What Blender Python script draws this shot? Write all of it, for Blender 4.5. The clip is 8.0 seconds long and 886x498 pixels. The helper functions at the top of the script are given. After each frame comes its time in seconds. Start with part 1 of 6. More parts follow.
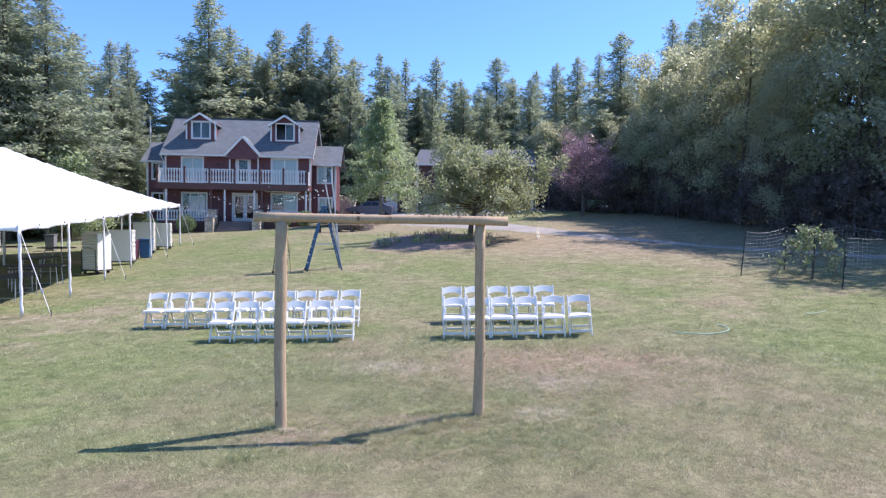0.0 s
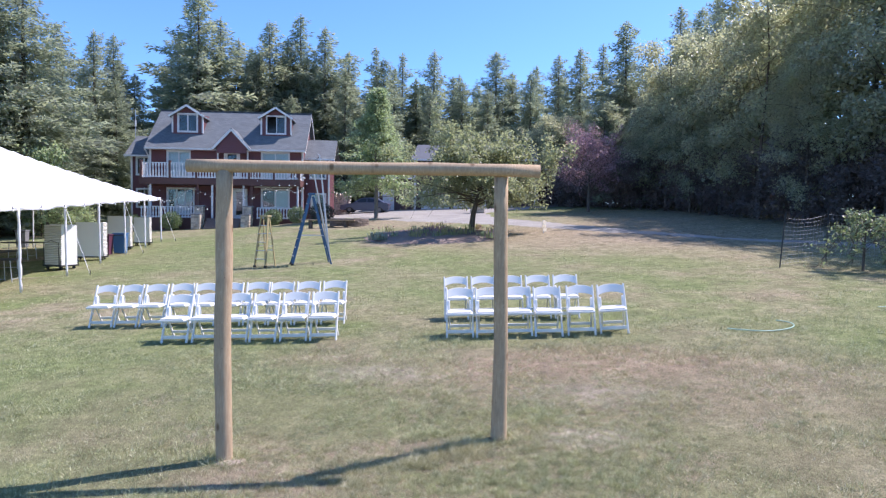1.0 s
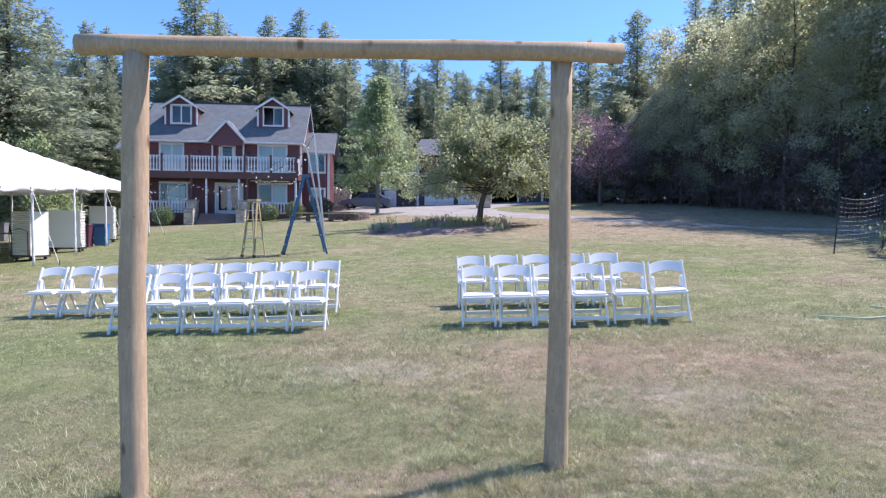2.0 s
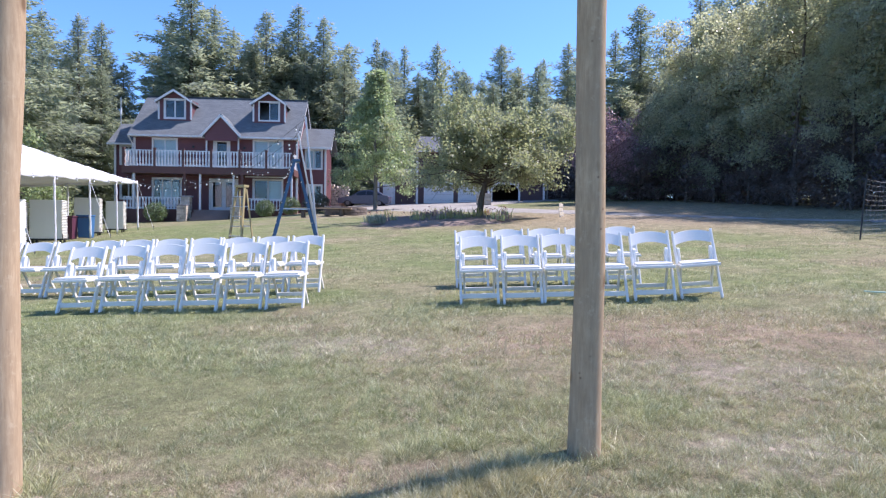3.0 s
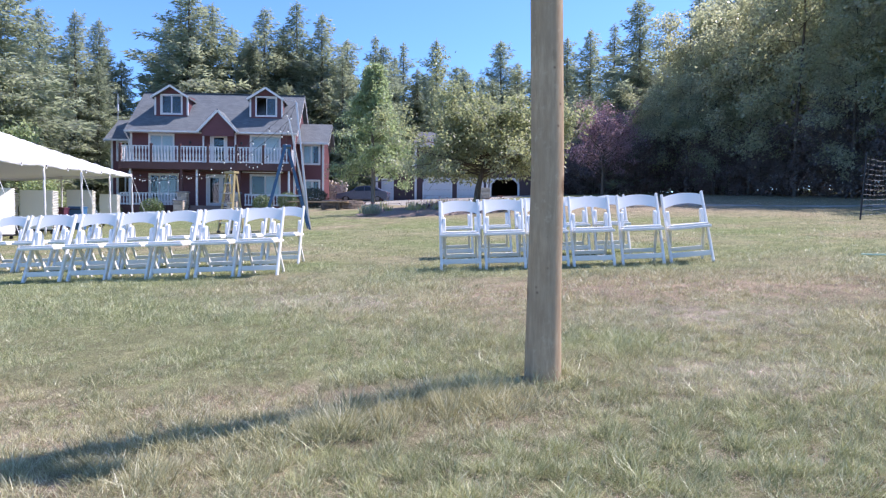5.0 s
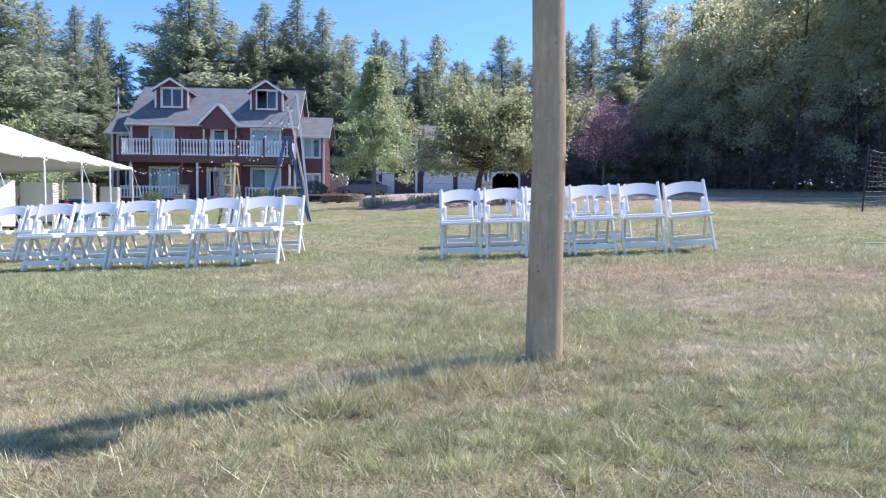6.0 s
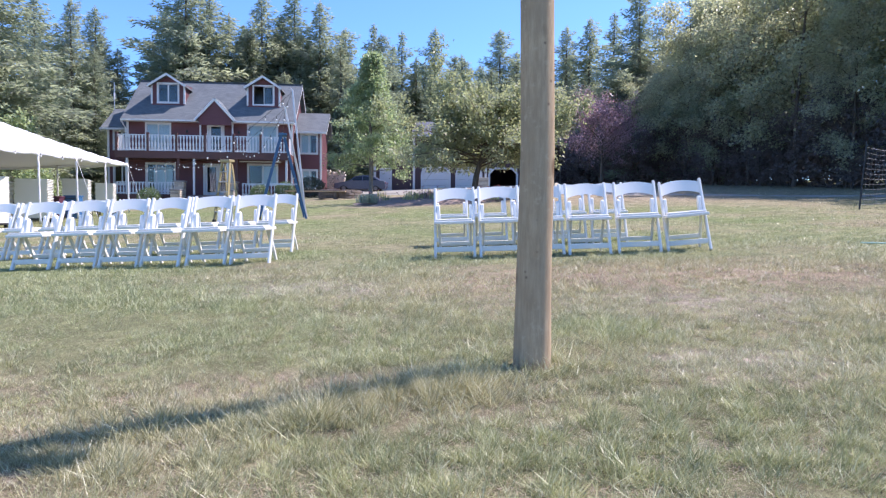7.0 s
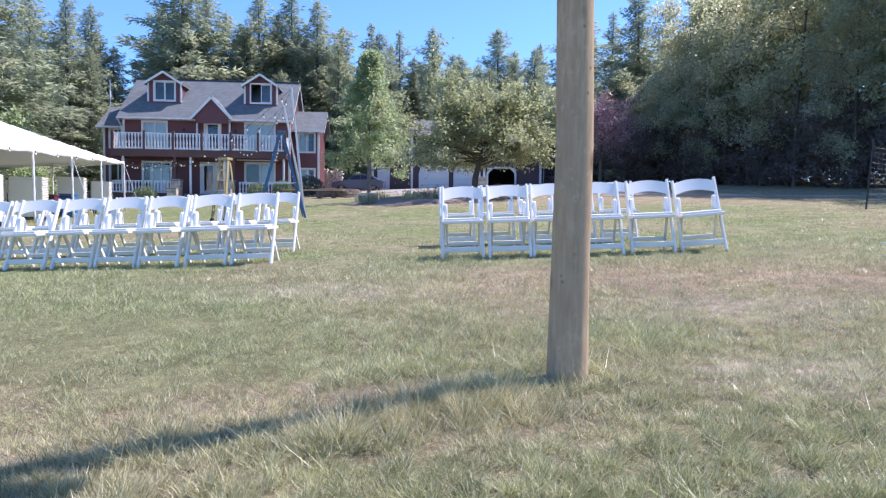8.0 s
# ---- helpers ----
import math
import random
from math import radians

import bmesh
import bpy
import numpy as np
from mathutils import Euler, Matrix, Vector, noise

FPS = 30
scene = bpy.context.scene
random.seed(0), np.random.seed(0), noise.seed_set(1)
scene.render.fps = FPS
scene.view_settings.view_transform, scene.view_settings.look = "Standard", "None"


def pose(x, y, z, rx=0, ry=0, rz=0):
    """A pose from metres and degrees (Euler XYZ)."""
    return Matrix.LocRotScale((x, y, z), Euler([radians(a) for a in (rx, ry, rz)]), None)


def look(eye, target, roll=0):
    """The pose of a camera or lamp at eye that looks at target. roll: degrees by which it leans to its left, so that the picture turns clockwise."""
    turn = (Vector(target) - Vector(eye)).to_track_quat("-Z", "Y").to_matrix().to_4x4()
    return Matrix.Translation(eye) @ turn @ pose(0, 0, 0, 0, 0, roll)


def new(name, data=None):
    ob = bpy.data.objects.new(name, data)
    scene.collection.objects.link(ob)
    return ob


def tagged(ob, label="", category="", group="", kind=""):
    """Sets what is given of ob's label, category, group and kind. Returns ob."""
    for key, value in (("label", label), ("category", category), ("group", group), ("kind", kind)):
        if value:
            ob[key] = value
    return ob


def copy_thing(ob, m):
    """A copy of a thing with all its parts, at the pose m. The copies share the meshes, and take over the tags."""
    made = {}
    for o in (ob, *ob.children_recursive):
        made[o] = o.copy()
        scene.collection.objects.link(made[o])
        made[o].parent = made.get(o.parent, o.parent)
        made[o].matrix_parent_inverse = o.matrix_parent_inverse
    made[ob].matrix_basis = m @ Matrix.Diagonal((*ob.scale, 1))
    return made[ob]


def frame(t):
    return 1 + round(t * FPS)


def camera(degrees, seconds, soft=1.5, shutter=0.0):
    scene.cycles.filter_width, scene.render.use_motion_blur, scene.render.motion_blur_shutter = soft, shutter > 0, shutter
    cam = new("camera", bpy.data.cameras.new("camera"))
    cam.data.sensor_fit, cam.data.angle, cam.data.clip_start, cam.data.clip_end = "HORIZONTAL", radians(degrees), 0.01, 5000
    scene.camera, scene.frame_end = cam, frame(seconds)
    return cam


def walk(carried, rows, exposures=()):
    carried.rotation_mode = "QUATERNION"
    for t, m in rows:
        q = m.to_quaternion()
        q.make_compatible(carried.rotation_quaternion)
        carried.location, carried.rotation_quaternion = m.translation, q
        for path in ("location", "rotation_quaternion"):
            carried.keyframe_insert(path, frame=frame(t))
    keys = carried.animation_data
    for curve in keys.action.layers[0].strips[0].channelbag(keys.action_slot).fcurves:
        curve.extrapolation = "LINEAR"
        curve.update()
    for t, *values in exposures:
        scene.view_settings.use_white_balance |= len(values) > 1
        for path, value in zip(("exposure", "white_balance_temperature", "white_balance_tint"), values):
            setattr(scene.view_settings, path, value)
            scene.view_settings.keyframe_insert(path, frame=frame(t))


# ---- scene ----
cam = camera(70.0, 8.0, soft=1.25)
PATH = [
    (0, (0.568, 0.273, 2.592), (0.408, 2.264, 2.501), 0.94),
    (0.5, (0.428, 1.41, 2.351), (0.269, 3.402, 2.264), 0.83),
    (1, (0.308, 2.533, 2.095), (0.155, 4.525, 2.014), 0.8),
    (2.5, (-0.077, 5.237, 1.279), (-0.24, 7.229, 1.214), 0.73),
    (3, (-0.03, 5.598, 1.063), (-0.191, 7.591, 1.005), 0.81),
    (3.5, (0.067, 5.803, 0.911), (-0.091, 7.796, 0.855), 0.65),
    (4, (0.136, 5.894, 0.802), (-0.026, 7.887, 0.748), 0.55),
    (4.5, (0.203, 5.886, 0.717), (0.037, 7.878, 0.664), 0.48),
    (6, (0.204, 5.912, 0.58), (0.034, 7.903, 0.507), 0.55),
    (6.5, (0.226, 5.938, 0.599), (0.058, 7.929, 0.516), 0.57),
    (7, (0.248, 5.983, 0.616), (0.084, 7.975, 0.53), 0.6),
    (7.5, (0.202, 6.067, 0.615), (0.043, 8.059, 0.527), 0.59),
    (8, (0.113, 6.179, 0.615), (-0.04, 8.171, 0.527), 0.7),
]
walk(cam, [(t, look(eye, target, roll)) for t, eye, target, roll in PATH],
     exposures=((0.0, 1.05, 6280, 28), (8.0, 1.21, 6330, 28.5)))

# ---- light ----
SUN = Vector((0.77, 0.37, 1.22)).normalized()      # towards the sun
sun = new("sun", bpy.data.lights.new("sun", "SUN"))
sun.data.energy, sun.data.angle, sun.data.color = 3.5, radians(0.53), (1.0, 0.97, 0.91)
sun.matrix_world = look(SUN * 100, (0, 0, 0))
world = bpy.data.worlds.new("sky")
scene.world = world
world.use_nodes = True
sky = world.node_tree.nodes.new("ShaderNodeTexSky")
sky.sky_type, sky.sun_disc = "NISHITA", False
sky.sun_elevation, sky.sun_rotation = math.asin(SUN.z), math.atan2(SUN.x, SUN.y)
sky.altitude, sky.air_density, sky.dust_density, sky.ozone_density = 1500, 1.0, 1.6, 1.8
clear = world.node_tree.nodes.new("ShaderNodeMix")          # a clean, deep late-summer blue
clear.data_type, clear.blend_type = "RGBA", "MULTIPLY"
clear.inputs[0].default_value = 1.0
clear.inputs[7].default_value = (0.52, 0.84, 1.07, 1)
world.node_tree.links.new(sky.outputs[0], clear.inputs[6])
world.node_tree.links.new(clear.outputs[2], world.node_tree.nodes["Background"].inputs[0])
world.node_tree.nodes["Background"].inputs[1].default_value = 0.125

# ---- ground form ----
def smooth(a, b, x):
    t = min(1.0, max(0.0, (x - a) / (b - a)))
    return t * t * (3 - 2 * t)


def gnd(x, y):
    """Height of the lawn: it rises gently away and to the right, and levels out far off."""
    yy, xx = min(y, 62.0), max(-45.0, min(45.0, x))
    return 0.0402 * xx + 0.0524 * (yy - 8.5) + 0.024 * max(0.0, yy - 20) * (1 - 0.5 * smooth(-10, -18, x)) - 0.013 * max(0.0, xx - 6) * smooth(14, 26, yy)


# ---- mesh tools ----
def mesh_of(name, verts, faces, mat, smooth_shade=False):
    me = bpy.data.meshes.new(name)
    me.from_pydata(verts, [], faces)
    me.materials.append(mat)
    if smooth_shade:
        me.polygons.foreach_set("use_smooth", [True] * len(me.polygons))
    me.update()
    return me


def part(name, bm, mat, parent=None, label="", shade=False):
    me = bpy.data.meshes.new(name)
    bmesh.ops.recalc_face_normals(bm, faces=bm.faces)
    bm.to_mesh(me)
    bm.free()
    me.materials.append(mat)
    if shade:
        me.polygons.foreach_set("use_smooth", [True] * len(me.polygons))
    ob = new(name, me)
    if parent:
        ob.parent = parent
    if label:
        ob["label"] = label
    return ob


def piece(name, me, parent, m):
    ob = new(name, me)
    ob.parent = parent
    ob.matrix_basis = m
    return ob


def empty(name, m, label="", category="", group=""):
    ob = new(name)
    ob.empty_display_size = 0.2
    ob.matrix_basis = m
    return tagged(ob, label, category, group)


def hull_faces(bm, v):
    for f in ((0, 1, 3, 2), (4, 6, 7, 5), (0, 4, 5, 1), (2, 3, 7, 6), (0, 2, 6, 4), (1, 5, 7, 3)):
        bm.faces.new([v[i] for i in f])


def box(bm, x0, x1, y0, y1, z0, z1, bevel=0.0):
    b = bmesh.new() if bevel else bm
    v = [b.verts.new((x, y, z)) for x in (x0, x1) for y in (y0, y1) for z in (z0, z1)]
    hull_faces(b, v)
    if bevel:
        bmesh.ops.bevel(b, geom=b.edges[:], offset=bevel, segments=2, profile=0.6, affect="EDGES")
        add_mesh(bm, b)
        b.free()
    return bm


def add_mesh(bm, other, m=None):
    vs = {}
    for v in other.verts:
        vs[v] = bm.verts.new(m @ v.co if m else v.co)
    for f in other.faces:
        bm.faces.new([vs[v] for v in f.verts])


def boxed(x0, x1, y0, y1, z0, z1, bevel=0.0):
    return box(bmesh.new(), x0, x1, y0, y1, z0, z1, bevel)


def prism(bm, pts, axis, a, b):
    """A polygon swept along an axis: pts are (u, w) in the other two axes' order."""
    def put(u, w, k):
        return {"x": (k, u, w), "y": (u, k, w), "z": (u, w, k)}[axis]
    lo = [bm.verts.new(put(u, w, a)) for u, w in pts]
    hi = [bm.verts.new(put(u, w, b)) for u, w in pts]
    bm.faces.new(lo)
    bm.faces.new(hi[::-1])
    n = len(pts)
    for i in range(n):
        bm.faces.new((lo[i], lo[(i + 1) % n], hi[(i + 1) % n], hi[i]))
    return bm


def rod(bm, pts, radii, seg=8, wob=0.0, cap=True):
    """A round bar along pts with a radius at each."""
    pts = [Vector(p) for p in pts]
    if not hasattr(radii, "__len__"):
        radii = [radii] * len(pts)
    rings = []
    for i, p in enumerate(pts):
        d = (pts[min(i + 1, len(pts) - 1)] - pts[max(i - 1, 0)]).normalized()
        a = d.cross(Vector((0, 0, 1)) if abs(d.z) < 0.9 else Vector((1, 0, 0))).normalized()
        b = d.cross(a)
        ring = []
        for k in range(seg):
            t = 2 * math.pi * k / seg
            r = radii[i] * (1 + (wob * noise.noise((p.x * 3 + math.cos(t), p.y * 3 + math.sin(t), p.z * 2)) if wob else 0))
            ring.append(bm.verts.new(p + (a * math.cos(t) + b * math.sin(t)) * r))
        rings.append(ring)
    for r0, r1 in zip(rings, rings[1:]):
        for k in range(seg):
            bm.faces.new((r0[k], r0[(k + 1) % seg], r1[(k + 1) % seg], r1[k]))
    if cap:
        bm.faces.new(rings[0])
        bm.faces.new(rings[-1][::-1])
    return bm


def rodded(pts, radii, seg=8, wob=0.0):
    return rod(bmesh.new(), pts, radii, seg, wob)


def bar(bm, p, q, w, t, side=(1, 0, 0)):
    """A flat bar from p to q, w wide along side and t thick."""
    p, q, s = Vector(p), Vector(q), Vector(side).normalized()
    d = (q - p).normalized()
    n = d.cross(s).normalized()
    v = [bm.verts.new(e + s * (i * w / 2) + n * (j * t / 2)) for e in (p, q) for i in (-1, 1) for j in (-1, 1)]
    hull_faces(bm, v)
    return bm


def barred(p, q, w, t, side=(1, 0, 0), bevel=0.0):
    bm = bar(bmesh.new(), p, q, w, t, side)
    if bevel:
        bmesh.ops.bevel(bm, geom=bm.edges[:], offset=bevel, segments=2, profile=0.6, affect="EDGES")
    return bm


# ---- materials ----
def material(name, rough=0.7, metal=0.0, spec=0.5):
    m = bpy.data.materials.new(name)
    m.use_nodes = True
    b = m.node_tree.nodes["Principled BSDF"]
    b.inputs["Roughness"].default_value = rough
    b.inputs["Metallic"].default_value = metal
    b.inputs["Specular IOR Level"].default_value = spec
    return m, m.node_tree.nodes, m.node_tree.links, b


def noise_node(nodes, links, vec, scale, detail=4.0, rough=0.55):
    n = nodes.new("ShaderNodeTexNoise")
    n.inputs["Scale"].default_value, n.inputs["Detail"].default_value, n.inputs["Roughness"].default_value = scale, detail, rough
    if vec:
        links.new(vec, n.inputs["Vector"])
    return n.outputs["Fac"]


def ramp(nodes, links, fac, *stops):
    r = nodes.new("ShaderNodeValToRGB")
    while len(r.color_ramp.elements) < len(stops):
        r.color_ramp.elements.new(0.5)
    for e, (p, c) in zip(r.color_ramp.elements, stops):
        e.position, e.color = p, (*c, 1)
    links.new(fac, r.inputs[0])
    return r.outputs[0]


def mix(nodes, links, fac, a, b, mode="MIX"):
    m = nodes.new("ShaderNodeMix")
    m.data_type, m.blend_type = "RGBA", mode
    for sock, val in ((m.inputs[0], fac), (m.inputs[6], a), (m.inputs[7], b)):
        if isinstance(val, (int, float)):
            sock.default_value = val
        elif isinstance(val, tuple):
            sock.default_value = (*val, 1)
        else:
            links.new(val, sock)
    return m.outputs[2]


def bump(nodes, links, b, height, strength=0.3, dist=0.02):
    n = nodes.new("ShaderNodeBump")
    n.inputs["Strength"].default_value, n.inputs["Distance"].default_value = strength, dist
    links.new(height, n.inputs["Height"])
    links.new(n.outputs[0], b.inputs["Normal"])


def coords(nodes, kind="Object"):
    return nodes.new("ShaderNodeTexCoord").outputs[kind]


def position(nodes):
    return nodes.new("ShaderNodeNewGeometry").outputs["Position"]


def plain(name, col, rough=0.6, metal=0.0, var=0.12, scale=6.0, grain=0.15, spec=0.5, world_space=False):
    """A paint or plastic with soft blotches, fine grain and a little relief."""
    m, n, l, b = material(name, rough, metal, spec)
    vec = position(n) if world_space else coords(n)
    big = noise_node(n, l, vec, scale * 0.25, 3)
    fine = noise_node(n, l, vec, scale * 6, 5)
    dark, light = tuple(c * (1 - var) for c in col), tuple(min(1, c * (1 + var)) for c in col)
    c1 = ramp(n, l, big, (0.3, dark), (0.7, light))
    c2 = mix(n, l, 0.3, c1, ramp(n, l, fine, (0.35, tuple(c * (1 - var) for c in col)), (0.65, light)))
    l.new(c2, b.inputs["Base Color"])
    rr = n.new("ShaderNodeMapRange")
    rr.inputs["To Min"].default_value, rr.inputs["To Max"].default_value = rough * 0.85, min(1, rough * 1.15)
    l.new(fine, rr.inputs[0])
    l.new(rr.outputs[0], b.inputs["Roughness"])
    if grain:
        bump(n, l, b, fine, grain, 0.004)
    return m


def zone(n, l, pos, wobble, cx, cy, rx, ry, k):
    """A soft-edged patch on the plan, its rim frayed by noise."""
    s = n.new("ShaderNodeVectorMath")
    s.operation = "SUBTRACT"
    l.new(pos, s.inputs[0])
    s.inputs[1].default_value = (cx, cy, 0)
    q = n.new("ShaderNodeVectorMath")
    q.operation = "MULTIPLY"
    l.new(s.outputs[0], q.inputs[0])
    q.inputs[1].default_value = (1 / rx, 1 / ry, 0)
    d = n.new("ShaderNodeVectorMath")
    d.operation = "LENGTH"
    l.new(q.outputs[0], d.inputs[0])
    a = n.new("ShaderNodeMath")
    a.operation = "MULTIPLY_ADD"
    l.new(wobble, a.inputs[0])
    a.inputs[1].default_value = 1.6
    l.new(d.outputs["Value"], a.inputs[2])
    m = n.new("ShaderNodeMapRange")
    m.interpolation_type = "SMOOTHSTEP"
    l.new(a.outputs[0], m.inputs[0])
    m.inputs["From Min"].default_value, m.inputs["From Max"].default_value = 1.25, 2.0
    m.inputs["To Min"].default_value, m.inputs["To Max"].default_value = k, 0.0
    return m.outputs[0]


def lawn_colour(n, l, pos):
    """Dry late-summer lawn: green patches, straw, thin brown areas."""
    big = noise_node(n, l, pos, 0.33, 6, 0.66)
    mid = noise_node(n, l, pos, 2.1, 6, 0.7)
    low = noise_node(n, l, pos, 0.10, 3, 0.5)
    green = ramp(n, l, mid, (0.22, (0.078, 0.112, 0.042)), (0.5, (0.148, 0.187, 0.076)), (0.78, (0.245, 0.268, 0.135)))
    straw = ramp(n, l, mid, (0.22, (0.155, 0.126, 0.09)), (0.5, (0.275, 0.228, 0.165)), (0.78, (0.415, 0.362, 0.285)))
    russet = ramp(n, l, mid, (0.22, (0.17, 0.115, 0.085)), (0.5, (0.30, 0.215, 0.16)), (0.78, (0.42, 0.33, 0.26)))
    pale = ramp(n, l, mid, (0.22, (0.20, 0.19, 0.15)), (0.5, (0.34, 0.325, 0.275)), (0.78, (0.50, 0.47, 0.41)))
    fac = ramp(n, l, big, (0.38, (0, 0, 0)), (0.64, (1, 1, 1)))
    c = mix(n, l, fac, green, straw)
    lush = ramp(n, l, low, (0.42, (0, 0, 0)), (0.62, (0.7, 0.7, 0.7)))
    c = mix(n, l, lush, c, green)
    # watered green ground beside the arch and to the east, worn dry ground in the aisle's end
    # last two straw zones: brown patches that also brown the arch shadow's hue
    for cx, cy, rx, ry, k, target in ((-5.2, 10.6, 3.4, 4.0, 0.85, green), (-3.4, 7.6, 2.6, 1.1, 0.9, green), (9.5, 13.5, 5.0, 5.0, 0.75, green), (2.4, 10.6, 3.2, 1.7, 0.6, straw), (11.0, 36.0, 9.0, 15.0, 0.65, straw), (-0.6, 21.0, 9.0, 3.5, 0.5, green),
                                      (-2.8, 10.1, 2.0, 1.3, 0.9, green), (6.5, 12.2, 2.2, 1.1, 0.8, green), (0.76, 9.3, 0.5, 0.45, 0.8, green), (0.7, 7.9, 1.6, 0.5, 0.5, green),
                                      (1.6, 11.4, 2.4, 0.9, 0.45, russet), (0.1, 10.9, 1.0, 0.6, 0.35, russet), (1.25, 8.6, 0.6, 0.35, 0.6, pale), (-1.05, 10.8, 1.1, 0.5, 0.45, pale), (1.35, 9.9, 0.9, 0.45, 0.45, pale), (-1.4, 8.9, 1.6, 0.7, 0.65, green), (3.5, 31.5, 7.0, 6.5, 0.75, straw), (-6.5, 41.0, 5.0, 3.5, 0.6, straw), (-0.35, 8.22, 1.1, 0.36, 0.75, straw), (-1.5, 7.70, 1.2, 0.40, 0.7, straw)):
        c = mix(n, l, zone(n, l, pos, big, cx, cy, rx, ry, k), c, target)
    tuft = noise_node(n, l, pos, 7.0, 5, 0.72)
    return mix(n, l, 0.75, c, ramp(n, l, tuft, (0.34, (0.30, 0.32, 0.28)), (0.5, (0.5, 0.5, 0.5)), (0.66, (0.70, 0.69, 0.68))), "OVERLAY")


def mid_of(n, l, pos):
    return noise_node(n, l, pos, 1.1, 4, 0.6)


def mat_lawn():
    m, n, l, b = material("lawn", 0.92, 0, 0.15)
    pos = position(n)
    c = lawn_colour(n, l, pos)
    fine = noise_node(n, l, pos, 26, 8, 0.75)
    sp = noise_node(n, l, pos, 120, 3, 0.7)
    c = mix(n, l, 0.9, c, ramp(n, l, fine, (0.28, (0.28, 0.28, 0.28)), (0.55, (0.56, 0.56, 0.56)), (0.75, (0.85, 0.85, 0.85))), "OVERLAY")
    c = mix(n, l, 0.9, c, ramp(n, l, sp, (0.3, (0.25, 0.25, 0.25)), (0.7, (0.8, 0.8, 0.8))), "OVERLAY")
    c = mix(n, l, 1.0, c, (0.97, 0.92, 0.87), "MULTIPLY")
    # brown thatch shows between the blades close by
    thatch = ramp(n, l, fine, (0.3, (0.14, 0.098, 0.072)), (0.7, (0.29, 0.215, 0.16)))
    c = mix(n, l, zone(n, l, pos, mid_of(n, l, pos), 0.2, 9.0, 6.5, 5.0, 0.32), c, thatch)
    l.new(c, b.inputs["Base Color"])
    bump(n, l, b, fine, 0.7, 0.04)
    return m


def mat_blade():
    m, n, l, b = material("grass_blade", 0.40, 0, 0.5)
    pos = position(n)
    c = lawn_colour(n, l, pos)
    isl = n.new("ShaderNodeNewGeometry").outputs["Random Per Island"]
    c = mix(n, l, 1.0, c, (1.97, 1.95, 1.46), "MULTIPLY")
    clump = noise_node(n, l, pos, 9.0, 5, 0.75)
    # random blade tones; the palest paint in glints as well as straw
    tone = ramp(n, l, isl, (0.0, (0.11, 0.135, 0.060)), (0.35, (0.31, 0.318, 0.175)), (0.75, (0.56, 0.54, 0.35)), (1.0, (0.97, 0.93, 0.70)))
    c = mix(n, l, 0.62, c, tone)
    c = mix(n, l, 0.8, c, ramp(n, l, clump, (0.3, (0.33, 0.35, 0.32)), (0.5, (0.5, 0.5, 0.5)), (0.7, (0.74, 0.71, 0.66))), "OVERLAY")
    l.new(c, b.inputs["Base Color"])
    tr = n.new("ShaderNodeBsdfTranslucent")
    l.new(c, tr.inputs[0])
    mx = n.new("ShaderNodeMixShader")
    mx.inputs[0].default_value = 0.32
    l.new(b.outputs[0], mx.inputs[1])
    l.new(tr.outputs[0], mx.inputs[2])
    l.new(mx.outputs[0], n["Material Output"].inputs[0])
    return m


def mat_leaf(name, dark, light, rough=0.42, trans=0.3, yellow=None):
    m, n, l, b = material(name, rough, 0, 0.6)
    b.inputs["Sheen Weight"].default_value, b.inputs["Sheen Roughness"].default_value = 0.25, 0.6
    g = n.new("ShaderNodeNewGeometry")
    isl = g.outputs["Random Per Island"]
    big = noise_node(n, l, g.outputs["Position"], 0.5, 3)
    c = ramp(n, l, isl, (0.0, dark), (1.0, light))
    c = mix(n, l, ramp(n, l, big, (0.35, (0, 0, 0)), (0.7, (0.6, 0.6, 0.6))), c, yellow or light)
    rnd = n.new("ShaderNodeObjectInfo").outputs["Random"]
    c = mix(n, l, 0.45, c, ramp(n, l, rnd, (0.0, (0.42, 0.46, 0.42)), (1.0, (0.68, 0.64, 0.55))), "OVERLAY")
    l.new(c, b.inputs["Base Color"])
    tr = n.new("ShaderNodeBsdfTranslucent")
    l.new(mix(n, l, 1.0, c, (1.5, 1.5, 1.25), "MULTIPLY"), tr.inputs[0])
    mx = n.new("ShaderNodeMixShader")
    mx.inputs[0].default_value = trans
    l.new(b.outputs[0], mx.inputs[1])
    l.new(tr.outputs[0], mx.inputs[2])
    l.new(mx.outputs[0], n["Material Output"].inputs[0])
    return m


def mat_bark(name, a, c):
    m, n, l, b = material(name, 0.9, 0, 0.2)
    vec = coords(n)
    mp = n.new("ShaderNodeMapping")
    mp.inputs["Scale"].default_value = (1, 1, 0.2)
    l.new(vec, mp.inputs[0])
    f = noise_node(n, l, mp.outputs[0], 14, 6, 0.7)
    l.new(ramp(n, l, f, (0.3, a), (0.7, c)), b.inputs["Base Color"])
    bump(n, l, b, f, 0.6, 0.03)
    return m


